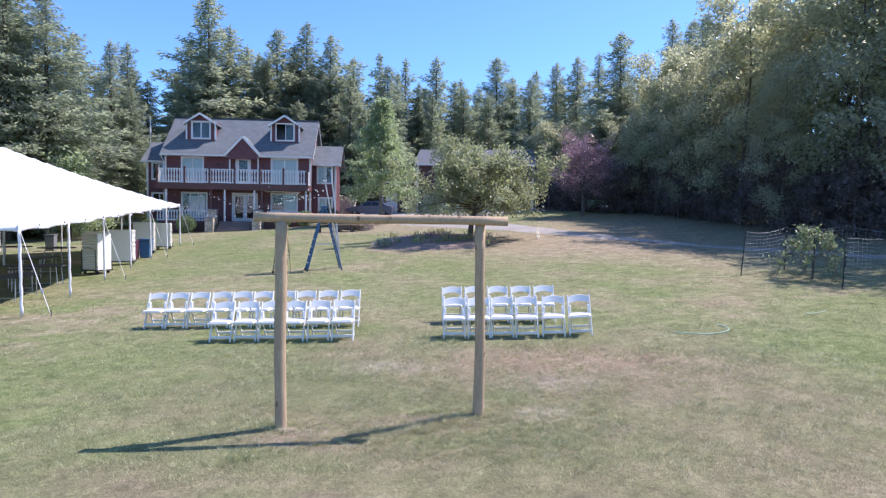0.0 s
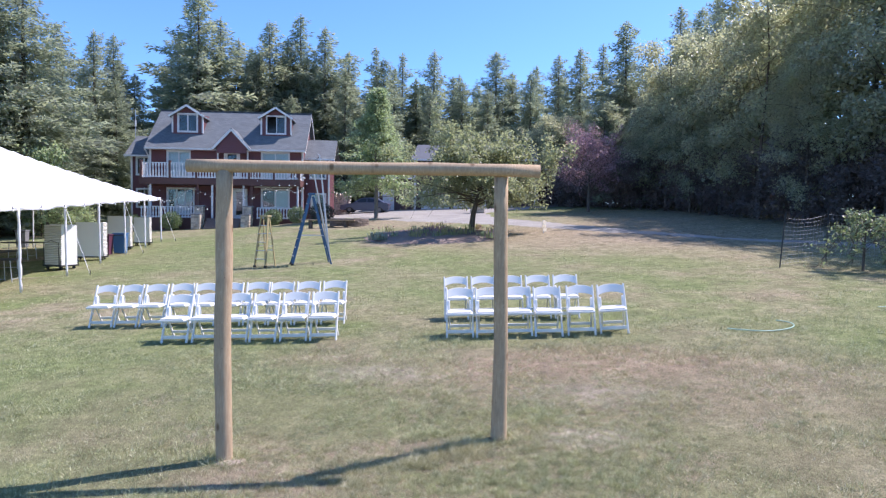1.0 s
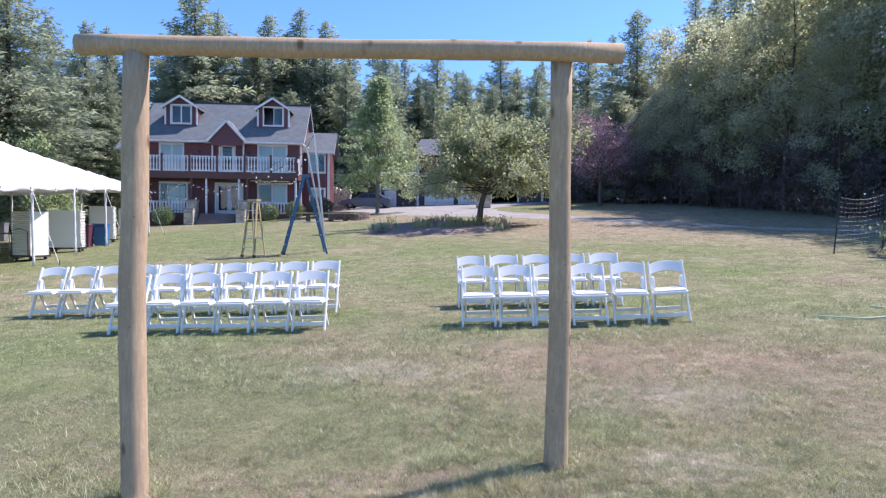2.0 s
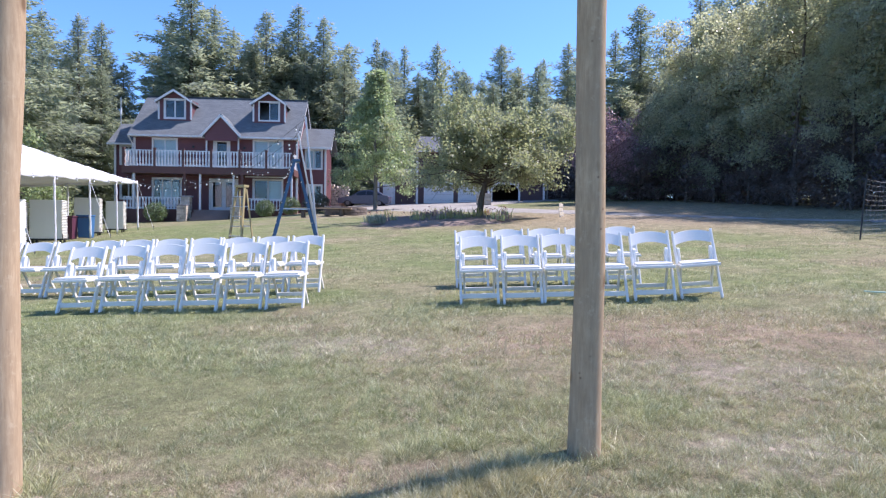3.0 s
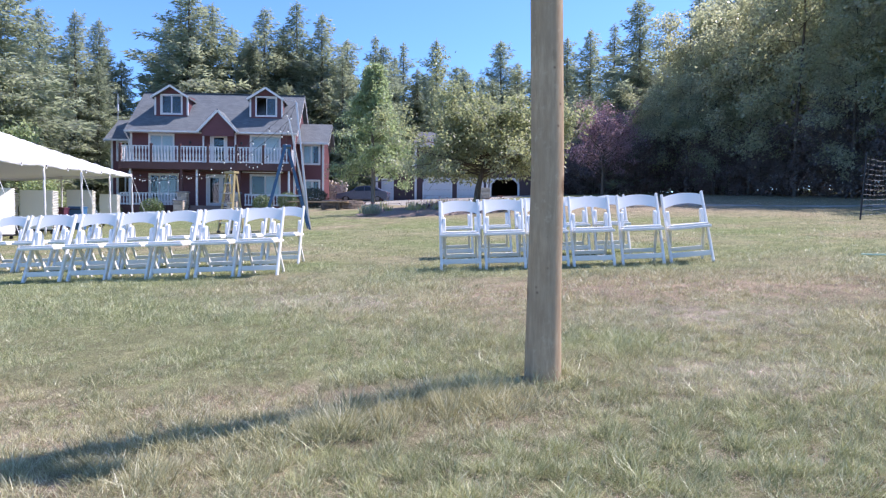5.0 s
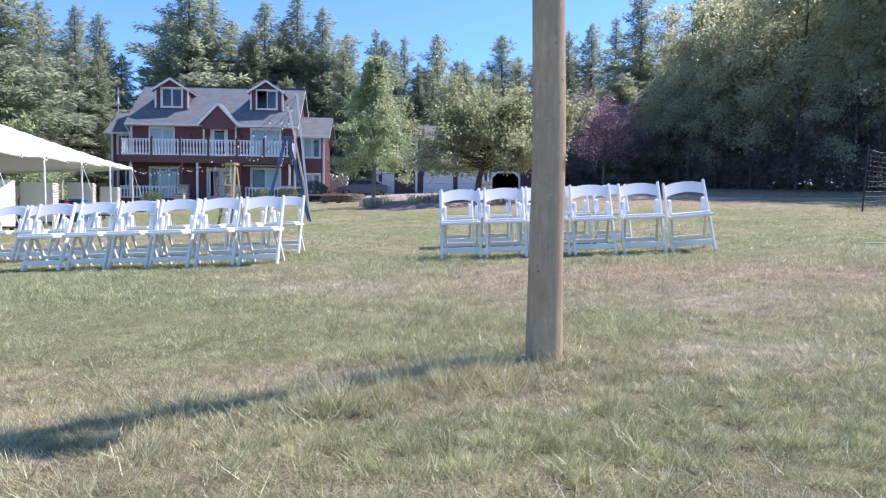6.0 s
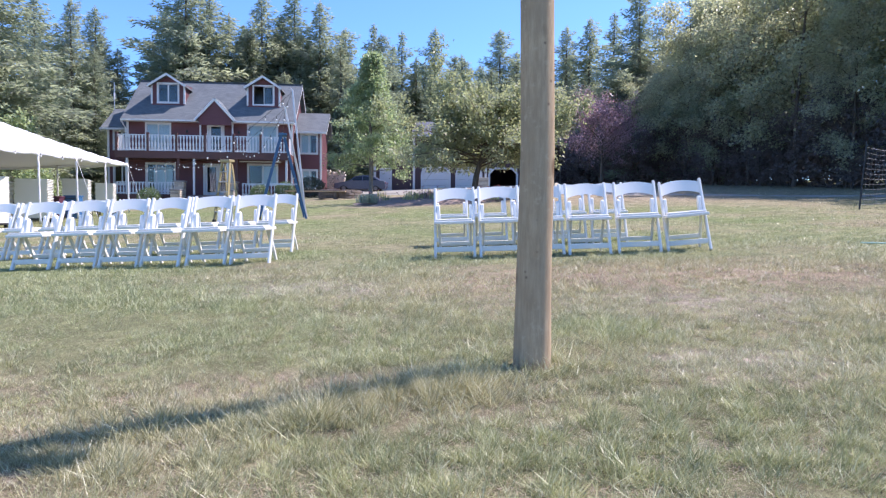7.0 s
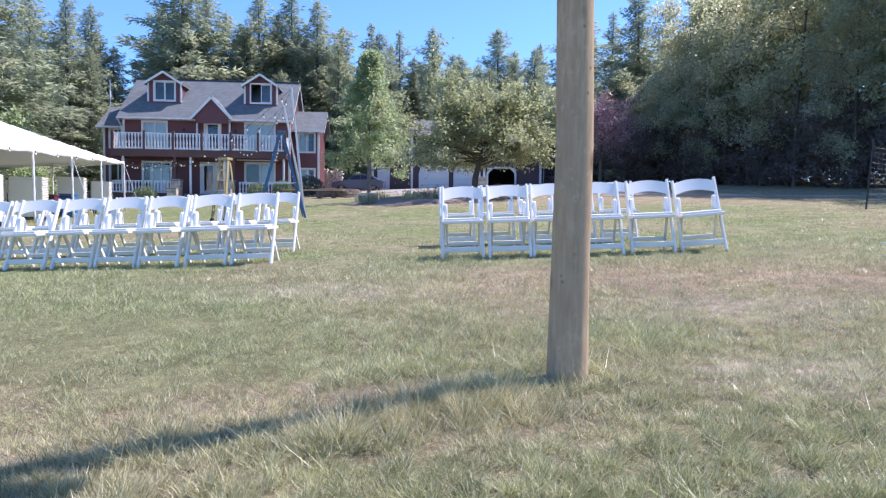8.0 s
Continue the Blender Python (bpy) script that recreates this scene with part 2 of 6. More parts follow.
def mat_log():
    """Peeled, weathered pole: long grain, knots, drying checks."""
    m, n, l, b = material("peeled_log", 0.9, 0, 0.12)
    vec = coords(n)
    mp = n.new("ShaderNodeMapping")
    mp.inputs["Scale"].default_value = (1, 1, 0.12)
    l.new(vec, mp.inputs[0])
    grain = noise_node(n, l, mp.outputs[0], 60, 8, 0.75)
    blot = noise_node(n, l, vec, 3.2, 4, 0.6)
    c = ramp(n, l, grain, (0.25, (0.31, 0.208, 0.128)), (0.5, (0.458, 0.334, 0.210)), (0.75, (0.60, 0.465, 0.310)))
    c = mix(n, l, ramp(n, l, blot, (0.42, (0, 0, 0)), (0.7, (0.75, 0.75, 0.75))), c, (0.36, 0.265, 0.172))
    vo = n.new("ShaderNodeTexVoronoi")
    vo.inputs["Scale"].default_value = 5.5
    mp2 = n.new("ShaderNodeMapping")
    mp2.inputs["Scale"].default_value = (1, 1, 0.55)
    l.new(vec, mp2.inputs[0])
    l.new(mp2.outputs[0], vo.inputs["Vector"])
    knot = ramp(n, l, vo.outputs["Distance"], (0.07, (0.9, 0.9, 0.9)), (0.16, (0, 0, 0)))
    c = mix(n, l, knot, c, (0.17, 0.105, 0.06))
    pin = n.new("ShaderNodeTexVoronoi")
    pin.inputs["Scale"].default_value = 11.0
    l.new(vec, pin.inputs["Vector"])
    c = mix(n, l, ramp(n, l, pin.outputs["Distance"], (0.03, (0.7, 0.7, 0.7)), (0.09, (0, 0, 0))), c, (0.15, 0.095, 0.065))
    pale = noise_node(n, l, vec, 22, 3, 0.7)
    c = mix(n, l, ramp(n, l, pale, (0.60, (0, 0, 0)), (0.72, (0.55, 0.55, 0.55))), c, (0.55, 0.44, 0.30))
    l.new(c, b.inputs["Base Color"])
    bump(n, l, b, grain, 0.3, 0.0025)
    return m


def mat_shingle():
    m, n, l, b = material("roof_shingle", 0.9, 0, 0.25)
    vec = coords(n)
    br = n.new("ShaderNodeTexBrick")
    br.inputs["Scale"].default_value = 1.0
    br.inputs["Brick Width"].default_value, br.inputs["Row Height"].default_value, br.inputs["Mortar Size"].default_value = 0.3, 0.14, 0.012
    br.inputs["Color1"].default_value, br.inputs["Color2"].default_value, br.inputs["Mortar"].default_value = (0.130, 0.148, 0.153, 1), (0.170, 0.192, 0.198, 1), (0.095, 0.10, 0.105, 1)
    l.new(vec, br.inputs["Vector"])
    f = noise_node(n, l, vec, 1.2, 5, 0.6)
    fine = noise_node(n, l, vec, 60, 3, 0.6)
    c = mix(n, l, 0.3, br.outputs[0], ramp(n, l, f, (0.3, (0.33, 0.33, 0.35)), (0.7, (0.66, 0.66, 0.68))), "OVERLAY")
    c = mix(n, l, 0.3, c, ramp(n, l, fine, (0.3, (0.3, 0.3, 0.3)), (0.7, (0.7, 0.7, 0.7))), "OVERLAY")
    l.new(c, b.inputs["Base Color"])
    bump(n, l, b, br.outputs[1], 0.4, 0.01)
    return m


def mat_gravel(name, a, c):
    m, n, l, b = material(name, 0.95, 0, 0.2)
    pos = position(n)
    f = noise_node(n, l, pos, 40, 6, 0.75)
    g = noise_node(n, l, pos, 0.7, 5, 0.6)
    col = ramp(n, l, f, (0.3, a), (0.7, c))
    col = mix(n, l, 0.55, col, ramp(n, l, g, (0.3, (0.36, 0.35, 0.33)), (0.7, (0.64, 0.63, 0.6))), "OVERLAY")
    l.new(col, b.inputs["Base Color"])
    bump(n, l, b, f, 0.6, 0.03)
    return m


def mat_glass():
    m, n, l, b = material("window_glass", 0.02, 0, 0.5)
    b.inputs["Base Color"].default_value = (0.75, 0.85, 0.86, 1)
    b.inputs["Transmission Weight"].default_value = 1.0
    b.inputs["IOR"].default_value = 1.5
    return m


LAWN, BLADE = mat_lawn(), mat_blade()
STRAW = mat_leaf("dead_straw", (0.21, 0.155, 0.105), (0.46, 0.365, 0.255), 0.6, 0.2)
LOG = mat_log()
RESIN = plain("white_resin", (0.80, 0.78, 0.715), 0.38, var=0.03, grain=0.05)
def through_light(m, amount):
    """Lets part of the light pass a thin cloth."""
    n, l = m.node_tree.nodes, m.node_tree.links
    b = n["Principled BSDF"]
    tr = n.new("ShaderNodeBsdfTranslucent")
    tr.inputs[0].default_value = (0.85, 0.85, 0.86, 1)
    mx = n.new("ShaderNodeMixShader")
    mx.inputs[0].default_value = amount
    l.new(b.outputs[0], mx.inputs[1])
    l.new(tr.outputs[0], mx.inputs[2])
    l.new(mx.outputs[0], n["Material Output"].inputs[0])
    return m


def piece_tone(m, dark, light):
    """Gives every piece a tone of its own."""
    n, l = m.node_tree.nodes, m.node_tree.links
    b = n["Principled BSDF"]
    old = b.inputs["Base Color"].links[0].from_socket
    rnd = n.new("ShaderNodeObjectInfo").outputs["Random"]
    l.new(mix(n, l, 0.75, old, ramp(n, l, rnd, (0.0, dark), (1.0, light)), "OVERLAY"), b.inputs["Base Color"])
    return m


CANVAS = plain("tent_vinyl", (0.86, 0.86, 0.87), 0.55, var=0.03, scale=1.5, grain=0.05)
TRIM = plain("white_trim", (0.72, 0.72, 0.71), 0.55, var=0.07, scale=3)
RED = plain("red_siding", (0.147, 0.053, 0.057), 0.65, var=0.16, scale=2.5)
BROWN = plain("deck_stain", (0.124, 0.055, 0.046), 0.7, var=0.2, scale=4)
BARN = plain("barn_siding", (0.098, 0.058, 0.058), 0.75, var=0.18, scale=2)
SHINGLE = mat_shingle()
GLASS = mat_glass()
DARK = plain("dark_interior", (0.05, 0.048, 0.05), 0.9, var=0.2)
CURTAIN = plain("white_blind", (0.7, 0.69, 0.66), 0.8, var=0.05)
STONE = plain("ledge_stone", (0.52, 0.47, 0.40), 0.85, var=0.3, scale=9, grain=0.5)
piece_tone(STONE, (0.3, 0.29, 0.28), (0.75, 0.7, 0.62))
through_light(CANVAS, 0.15)
CONCRETE = plain("concrete", (0.288, 0.270, 0.258), 0.9, var=0.15, scale=5, grain=0.4)
TREAD = plain("weathered_treads", (0.17, 0.135, 0.125), 0.85, var=0.2, scale=5)
STEEL = plain("galvanised", (0.55, 0.56, 0.57), 0.4, metal=0.7, var=0.1)
BLACK = plain("black_metal", (0.025, 0.025, 0.027), 0.5, var=0.2)
BLUE = plain("blue_fibreglass", (0.035, 0.105, 0.20), 0.5, var=0.12)
YELLOW = plain("yellow_fibreglass", (0.37, 0.30, 0.15), 0.55, var=0.15)
TABLETOP = plain("dark_tabletop", (0.055, 0.05, 0.048), 0.6, var=0.15)
GRAVEL = mat_gravel("gravel", (0.215, 0.202, 0.182), (0.403, 0.384, 0.351))
SOIL = mat_gravel("bare_soil", (0.240, 0.192, 0.144), (0.456, 0.384, 0.300))
PITSTONE = piece_tone(plain("sooty_stone", (0.16, 0.135, 0.12), 0.9, var=0.3, scale=9, grain=0.5), (0.3, 0.29, 0.28), (0.7, 0.66, 0.6))
MULCH = mat_gravel("bark_mulch", (0.15, 0.115, 0.10), (0.36, 0.28, 0.235))
BARK = mat_bark("tree_bark", (0.066, 0.050, 0.038), (0.192, 0.156, 0.120))
BARKP = mat_bark("pale_bark", (0.14, 0.12, 0.10), (0.30, 0.27, 0.23))
NEEDLE = mat_leaf("conifer_needles", (0.172, 0.200, 0.160), (0.268, 0.302, 0.232), 0.8, 0.62, (0.228, 0.262, 0.194))
# purple-brown thicket leaf colour paints in the deep shade of the wood
LEAF_SHADED = mat_leaf("shade_toned_leaves", (0.125, 0.098, 0.102), (0.175, 0.140, 0.143), 0.75, 0.4)
# alder leaf tones, with a raised pale end that imitates sun glints
LEAF = mat_leaf("alder_leaves", (0.195, 0.203, 0.162), (0.455, 0.470, 0.350), 0.30, 0.60, (0.370, 0.392, 0.260))
LEAF_MAPLE = mat_leaf("maple_leaves", (0.198, 0.258, 0.144), (0.336, 0.402, 0.246), 0.4, 0.55)
LEAF_CHERRY = mat_leaf("cherry_leaves", (0.195, 0.212, 0.126), (0.345, 0.360, 0.216), 0.4, 0.55)
LEAF_PLUM = mat_leaf("plum_leaves", (0.115, 0.064, 0.092), (0.430, 0.290, 0.375), 0.30, 0.5)
LEAF_BUSH = mat_leaf("box_leaves", (0.060, 0.105, 0.033), (0.150, 0.210, 0.068), 0.4, 0.25)

# ---- ground, drive and tracks ----
def ground_sheet():
    def axis(lo, hi, fine_lo, fine_hi, step):
        a = list(np.arange(fine_lo, fine_hi + 1e-6, step))
        s = step
        while a[-1] < hi:
            s *= 1.35
            a.append(a[-1] + s)
        s = step
        while a[0] > lo:
            s *= 1.35
            a.insert(0, a[0] - s)
        return a
    xs, ys = axis(-2500, 2500, -9, 11, 0.25), axis(-2500, 2500, 3, 30, 0.25)
    verts, faces = [], []
    for y in ys:
        for x in xs:
            near = 1 if abs(x) < 60 and -20 < y < 70 else 0
            z = gnd(x, max(y, -30)) + near * (0.018 * noise.noise((x * 1.3, y * 1.3, 0)) + 0.012 * noise.noise((x * 3.7, y * 3.7, 3)))
            verts.append((x, y, z))
    w = len(xs)
    for j in range(len(ys) - 1):
        for i in range(w - 1):
            faces.append((j * w + i, j * w + i + 1, (j + 1) * w + i + 1, (j + 1) * w + i))
    ob = new("ground", mesh_of("ground", verts, faces, LAWN, True))
    return tagged(ob, "mown dry lawn with green and straw-brown patches", "lawn", kind="structure")


def spread(name, edge, lift, mat, label, category, kind="structure", bumpy=0.0, step=0.5, soft=0.0):
    """A thin sheet laid on the lawn inside a closed outline, its rim sunk just into the ground."""
    xs0, xs1 = min(p[0] for p in edge), max(p[0] for p in edge)
    ys0, ys1 = min(p[1] for p in edge), max(p[1] for p in edge)
    def inside(x, y):
        r = False
        for (ax, ay), (bx, by) in zip(edge, edge[1:] + edge[:1]):
            if (ay > y) != (by > y) and x < (bx - ax) * (y - ay) / (by - ay) + ax:
                r = not r
        return r
    def gap(x, y):
        best = 1e9
        for (ax, ay), (bx, by) in zip(edge, edge[1:] + edge[:1]):
            dx, dy = bx - ax, by - ay
            t = max(0, min(1, ((x - ax) * dx + (y - ay) * dy) / (dx * dx + dy * dy)))
            best = min(best, math.hypot(x - ax - t * dx, y - ay - t * dy))
        return best if inside(x, y) else -best
    nx, ny = int((xs1 - xs0) / step) + 3, int((ys1 - ys0) / step) + 3
    verts, idx, faces = [], {}, []
    for j in range(ny):
        for i in range(nx):
            x, y = xs0 - step + i * step, ys0 - step + j * step
            d = gap(x, y) + min(0.35, step) * noise.noise((x * 0.35 / min(0.5, step), y * 0.35 / min(0.5, step), 5))
            if d > -step:
                t = smooth(-0.3 if step > 0.2 else -0.02, soft or 0.4, d)
                idx[i, j] = len(verts)
                verts.append((x, y, gnd(x, y) - 0.05 * (1 if step > 0.2 else 0.8) + t * (0.05 * (1 if step > 0.2 else 0.8) + lift) + bumpy * t * noise.noise((x * 2.5, y * 2.5, 2))))
    for j in range(ny - 1):
        for i in range(nx - 1):
            k = [(i, j), (i + 1, j), (i + 1, j + 1), (i, j + 1)]
            if all(q in idx for q in k):
                faces.append([idx[q] for q in k])
    return tagged(new(name, mesh_of(name, verts, faces, mat, True)), label, category, kind=kind)


ground_sheet()
spread("driveway", [(-16, 62), (-13.5, 50.5), (-9.5, 48), (-7, 45), (-2.6, 41.2), (1.0, 38.2), (4.6, 33.6), (10.0, 28.3), (14.6, 24.4), (40, 12), (42, 14), (16, 25.5), (10.2, 29.4), (5.8, 35.6), (3.2, 40.6), (0.5, 45), (0.0, 50.5), (6, 57.5), (8, 62)],
       0.03, GRAVEL, "pale gravel drive and worn wheel track across the lawn", "driveway")
BED = [(-5.6, 31.0), (-4.4, 29.6), (-2.2, 29.0), (0.0, 29.2), (1.0, 31.0), (0.9, 33.4), (0.0, 35.4), (-1.8, 36.6), (-4.0, 36.6), (-5.6, 35.0), (-6.1, 33.0)]
spread("flower_bed", BED, 0.16, MULCH, "low mound of brown bark mulch with flowers", "flower bed", kind="structure", bumpy=0.05, step=0.3, soft=1.2)

for sx, sy, sr in ((0.36, 8.56, 0.13), (-2.06, 8.08, 0.15), (1.27, 8.66, 0.09), (1.42, 8.50, 0.08)):
    ring = [(sx + sr * (1 + 0.3 * math.sin(k * 2.2 + sx * 9)) * math.cos(k * 0.628) * 1.4, sy + sr * (1 + 0.25 * math.cos(k * 1.7)) * math.sin(k * 0.628)) for k in range(10)]
    spread("bare_patch", ring, 0.014, SOIL, "bare patch of pale dry soil in the lawn", "soil", bumpy=0.012, step=0.05, soft=0.10)

# ---- the log arch ----
def log_arch():
    base = Vector((-0.86, 8.35, gnd(-0.86, 8.35)))
    arch = empty("log_arch", Matrix.Translation(base), "rustic arch of three peeled wooden logs standing on grass", "arch")
    def local(pts):
        return [Vector(p) - base for p in pts]
    lz, rz = gnd(-2.12, 8.12), gnd(0.40, 8.59)
    left = [(-2.12, 8.12, lz - 0.25), (-2.12, 8.12, lz), (-2.13, 8.13, 0.35), (-2.142, 8.14, 0.8), (-2.146, 8.15, 1.2), (-2.142, 8.17, 1.55), (-2.145, 8.18, 1.75), (-2.155, 8.2, 2.05), (-2.16, 8.22, 2.35), (-2.16, 8.23, 2.56)]
    part("post", rodded(local(left), [0.078, 0.077, 0.076, 0.075, 0.075, 0.077, 0.080, 0.077, 0.076, 0.075], 20, 0.10), LOG, arch, "slightly crooked peeled log post", True)
    right = [(0.405, 8.59, rz - 0.25), (0.405, 8.59, rz), (0.409, 8.58, 0.4), (0.412, 8.565, 0.9), (0.402, 8.55, 1.4), (0.395, 8.53, 1.8), (0.392, 8.52, 2.2), (0.385, 8.5, 2.56)]
    part("post", rodded(local(right), [0.079, 0.077, 0.072, 0.069, 0.068, 0.067, 0.067, 0.066], 20, 0.10), LOG, arch, "", True)
    n = 10
    pts = [(-2.49 + 3.23 * i / n, 8.17 + 0.29 * i / n, 2.592 + 0.003 * math.sin(i * 1.1)) for i in range(n + 1)]
    part("beam", rodded(local(pts), [0.058 + 0.003 * math.sin(i * 2.1) for i in range(n + 1)], 18, 0.08), LOG, arch, "long peeled log laid across the posts", True)
    return arch


log_arch()


# ---- folding chairs ----
def folding_chair():
    c = empty("folding_chair", Matrix.Identity(4), "white resin folding chair with padded seat on grass", "chair", "white ceremony chairs in rows")
    w = 0.215
    for s in (-1, 1):
        bm = barred((s * w, -0.20, 0), (s * w, 0.205, 0.768), 0.030, 0.045, (1, 0, 0), 0.010)
        part("leg", bm, RESIN, c)
        bm = barred((s * (w - 0.040), 0.205, 0), (s * (w - 0.040), 0.0, 0.385), 0.026, 0.036, (1, 0, 0), 0.008)
        part("rear_leg", bm, RESIN, c)
        bm = bmesh.new()
        prism(bm, [(0.0, 0.36), (0.13, 0.36), (0.15, 0.50), (0.142, 0.545), (0.12, 0.575), (0.092, 0.585), (0.066, 0.572), (0.05, 0.53), (0.035, 0.44)], "x", s * (w - 0.034) - 0.017, s * (w - 0.034) + 0.017)
        bmesh.ops.bevel(bm, geom=bm.edges[:], offset=0.005, segments=1, affect="EDGES")
        part("hinge_bracket", bm, RESIN, c)
    bm = bmesh.new()
    n = 10
    rows = []
    for i in range(n + 1):
        t = -1 + 2 * i / n
        x = t * (w - 0.012)
        arch, back = 0.036 * (1 - t * t), 0.022 * (1 - t * t)
        lo, hi = 0.612 + arch * 1.05, 0.738 + arch * 0.9
        ylo, yhi = -0.20 + 0.405 * lo / 0.768 + back, -0.20 + 0.405 * hi / 0.768 + back
        rows.append([bm.verts.new(p) for p in ((x, ylo - 0.011, lo), (x, yhi - 0.011, hi), (x, yhi + 0.011, hi), (x, ylo + 0.011, lo))])
    for a, b in zip(rows, rows[1:]):
        for k in range(4):
            bm.faces.new((a[k], a[(k + 1) % 4], b[(k + 1) % 4], b[k]))
    bm.faces.new(rows[0])
    bm.faces.new(rows[-1][::-1])
    part("backrest", bm, RESIN, c)
    bm = boxed(-0.218, 0.218, -0.250, 0.150, 0.378, 0.412, 0.012)
    for v in bm.verts:
        v.co.z += -0.035 * (v.co.y + 0.2)
    part("seat", bm, RESIN, c)
    bm = boxed(-0.195, 0.195, -0.232, 0.135, 0.410, 0.432, 0.010)
    for v in bm.verts:
        v.co.z += -0.035 * (v.co.y + 0.2) + 0.006 * math.cos(v.co.x * 7)
    part("seat_pad", bm, RESIN, c, "white vinyl seat pad")
    part("stretcher", boxed(-0.205, 0.205, -0.162, -0.140, 0.070, 0.126, 0.006), RESIN, c)
    part("stretcher", boxed(-0.17, 0.17, 0.115, 0.137, 0.115, 0.16, 0.006), RESIN, c)
    return c


def place_chair(src, x, y, yaw, dip=0.0, first=False, roll=0.0):
    z = gnd(x, y)
    up = Vector((-0.0402, -0.0524, 1)).normalized()
    q = Vector((0, 0, 1)).rotation_difference(up).to_matrix().to_4x4()
    m = Matrix.Translation((x, y, z - 0.006)) @ q @ pose(0, 0, 0, dip, roll, yaw)
    if first:
        src.matrix_basis = m
        return src
    return copy_thing(src, m)


chair = folding_chair()
place_chair(chair, -0.190, 13.06, 2, first=True)
rng = random.Random(4)
for x, y, yaw, roll in ((0.305, 13.05, 3, 0), (0.775, 13.08, 2, 0), (1.265, 13.05, 1, 0), (1.815, 13.11, -3, -1.0), (2.365, 13.19, -6, -4.0)):
    place_chair(chair, x, y, yaw + rng.uniform(-1, 1), roll=roll)
for i in range(5):
    place_chair(chair, -0.33 + 0.514 * i, 14.50 + rng.uniform(-0.02, 0.02), 2 + rng.uniform(-2, 2))
for i in range(6):
    place_chair(chair, -2.455 - 0.506 * i, 12.92 + rng.uniform(-0.03, 0.03), 1 + rng.uniform(-2, 2))
for i in range(10):
    place_chair(chair, -2.63 - 0.503 * i, 14.26 + rng.uniform(-0.03, 0.03), 1 + rng.uniform(-2, 2))

# ---- the house ----
HZ = 1.3          # height of the house's datum
house = empty("house", pose(-19.3, 48.5, HZ, 0, 0, 9.0), "two-storey red clapboard house with white trim and grey shingle roof", "house")


def hb(u0, u1, v0, v1, w0, w1, bevel=0.0):
    """A box in the house's frame, with heights over sea level."""
    return boxed(u0, u1, v0, v1, w0 - HZ, w1 - HZ, bevel)


def spans(a, b, cuts):
    """What is left of a..b when the cuts are taken out."""
    out, at = [], a
    for c, d in sorted(cuts):
        if c > at:
            out.append((at, min(c, b)))
        at = max(at, d)
    if at < b:
        out.append((at, b))
    return [(p, q) for p, q in out if q - p > 0.01]


def clapboard_wall(name, u0, u1, w0, w1, v, holes, parent, mat=RED, depth=0.16, course=0.16, top=None, axis="u", board=0.022, base=HZ):
    """A wall that faces -v, with its openings cut through, and lapped boards on its face. top: height as a function of u."""
    core, skin = bmesh.new(), bmesh.new()
    def put(u, d, w):
        return (u, d, w - base) if axis == "u" else (d, u, w - base)
    def block(bm, p0, p1, d0, d1, za, zb, lap=0.0):
        quad = []
        for u in (p0, p1):
            for d, k in ((d0, 0), (d1, 1)):
                for w, j in ((za, 0), (zb, 1)):
                    dd = d + (lap if (k == 0 and j == 1) else 0)
                    quad.append(bm.verts.new(put(u, dd, w)))
        hull_faces(bm, quad)
    levels = sorted({w0, w1, *[h[2] for h in holes], *[h[3] for h in holes]})
    sign = 1 if depth > 0 else -1
    for a, b in zip(levels, levels[1:]):
        cuts = [(h[0], h[1]) for h in holes if h[2] < b - 1e-4 and h[3] > a + 1e-4]
        for p, q in spans(u0, u1, cuts):
            block(core, p, q, v, v + depth, a, b)
    w = w0
    while w < w1 - 0.02:
        e = min(w + course, w1)
        cuts = [(h[0], h[1]) for h in holes if h[2] < e - 0.01 and h[3] > w + 0.01]
        for p, q in spans(u0, u1, cuts):
            block(skin, p, q, v - board * sign, v, w, e + 0.012, lap=board * 0.8 * sign)
        w = e
    if top:
        w = w1
        while True:
            e = w + course
            mids = [u0 + (u1 - u0) * k / 60 for k in range(61)]
            ok = [m for m in mids if top(m) >= w + course * 0.4]
            if len(ok) < 2:
                break
            p, q = ok[0], ok[-1]
            cuts = [(h[0], h[1]) for h in holes if h[2] < e - 0.01 and h[3] > w + 0.01]
            for a, b in spans(p, q, cuts):
                block(core, a, b, v, v + depth, w, e)
                block(skin, a, b, v - board * sign, v, w, e + 0.012, lap=board * 0.8 * sign)
            w = e
    wall = part(name, core, mat, parent)
    tagged(part("siding", skin, mat, wall), kind="stuff")
    return wall


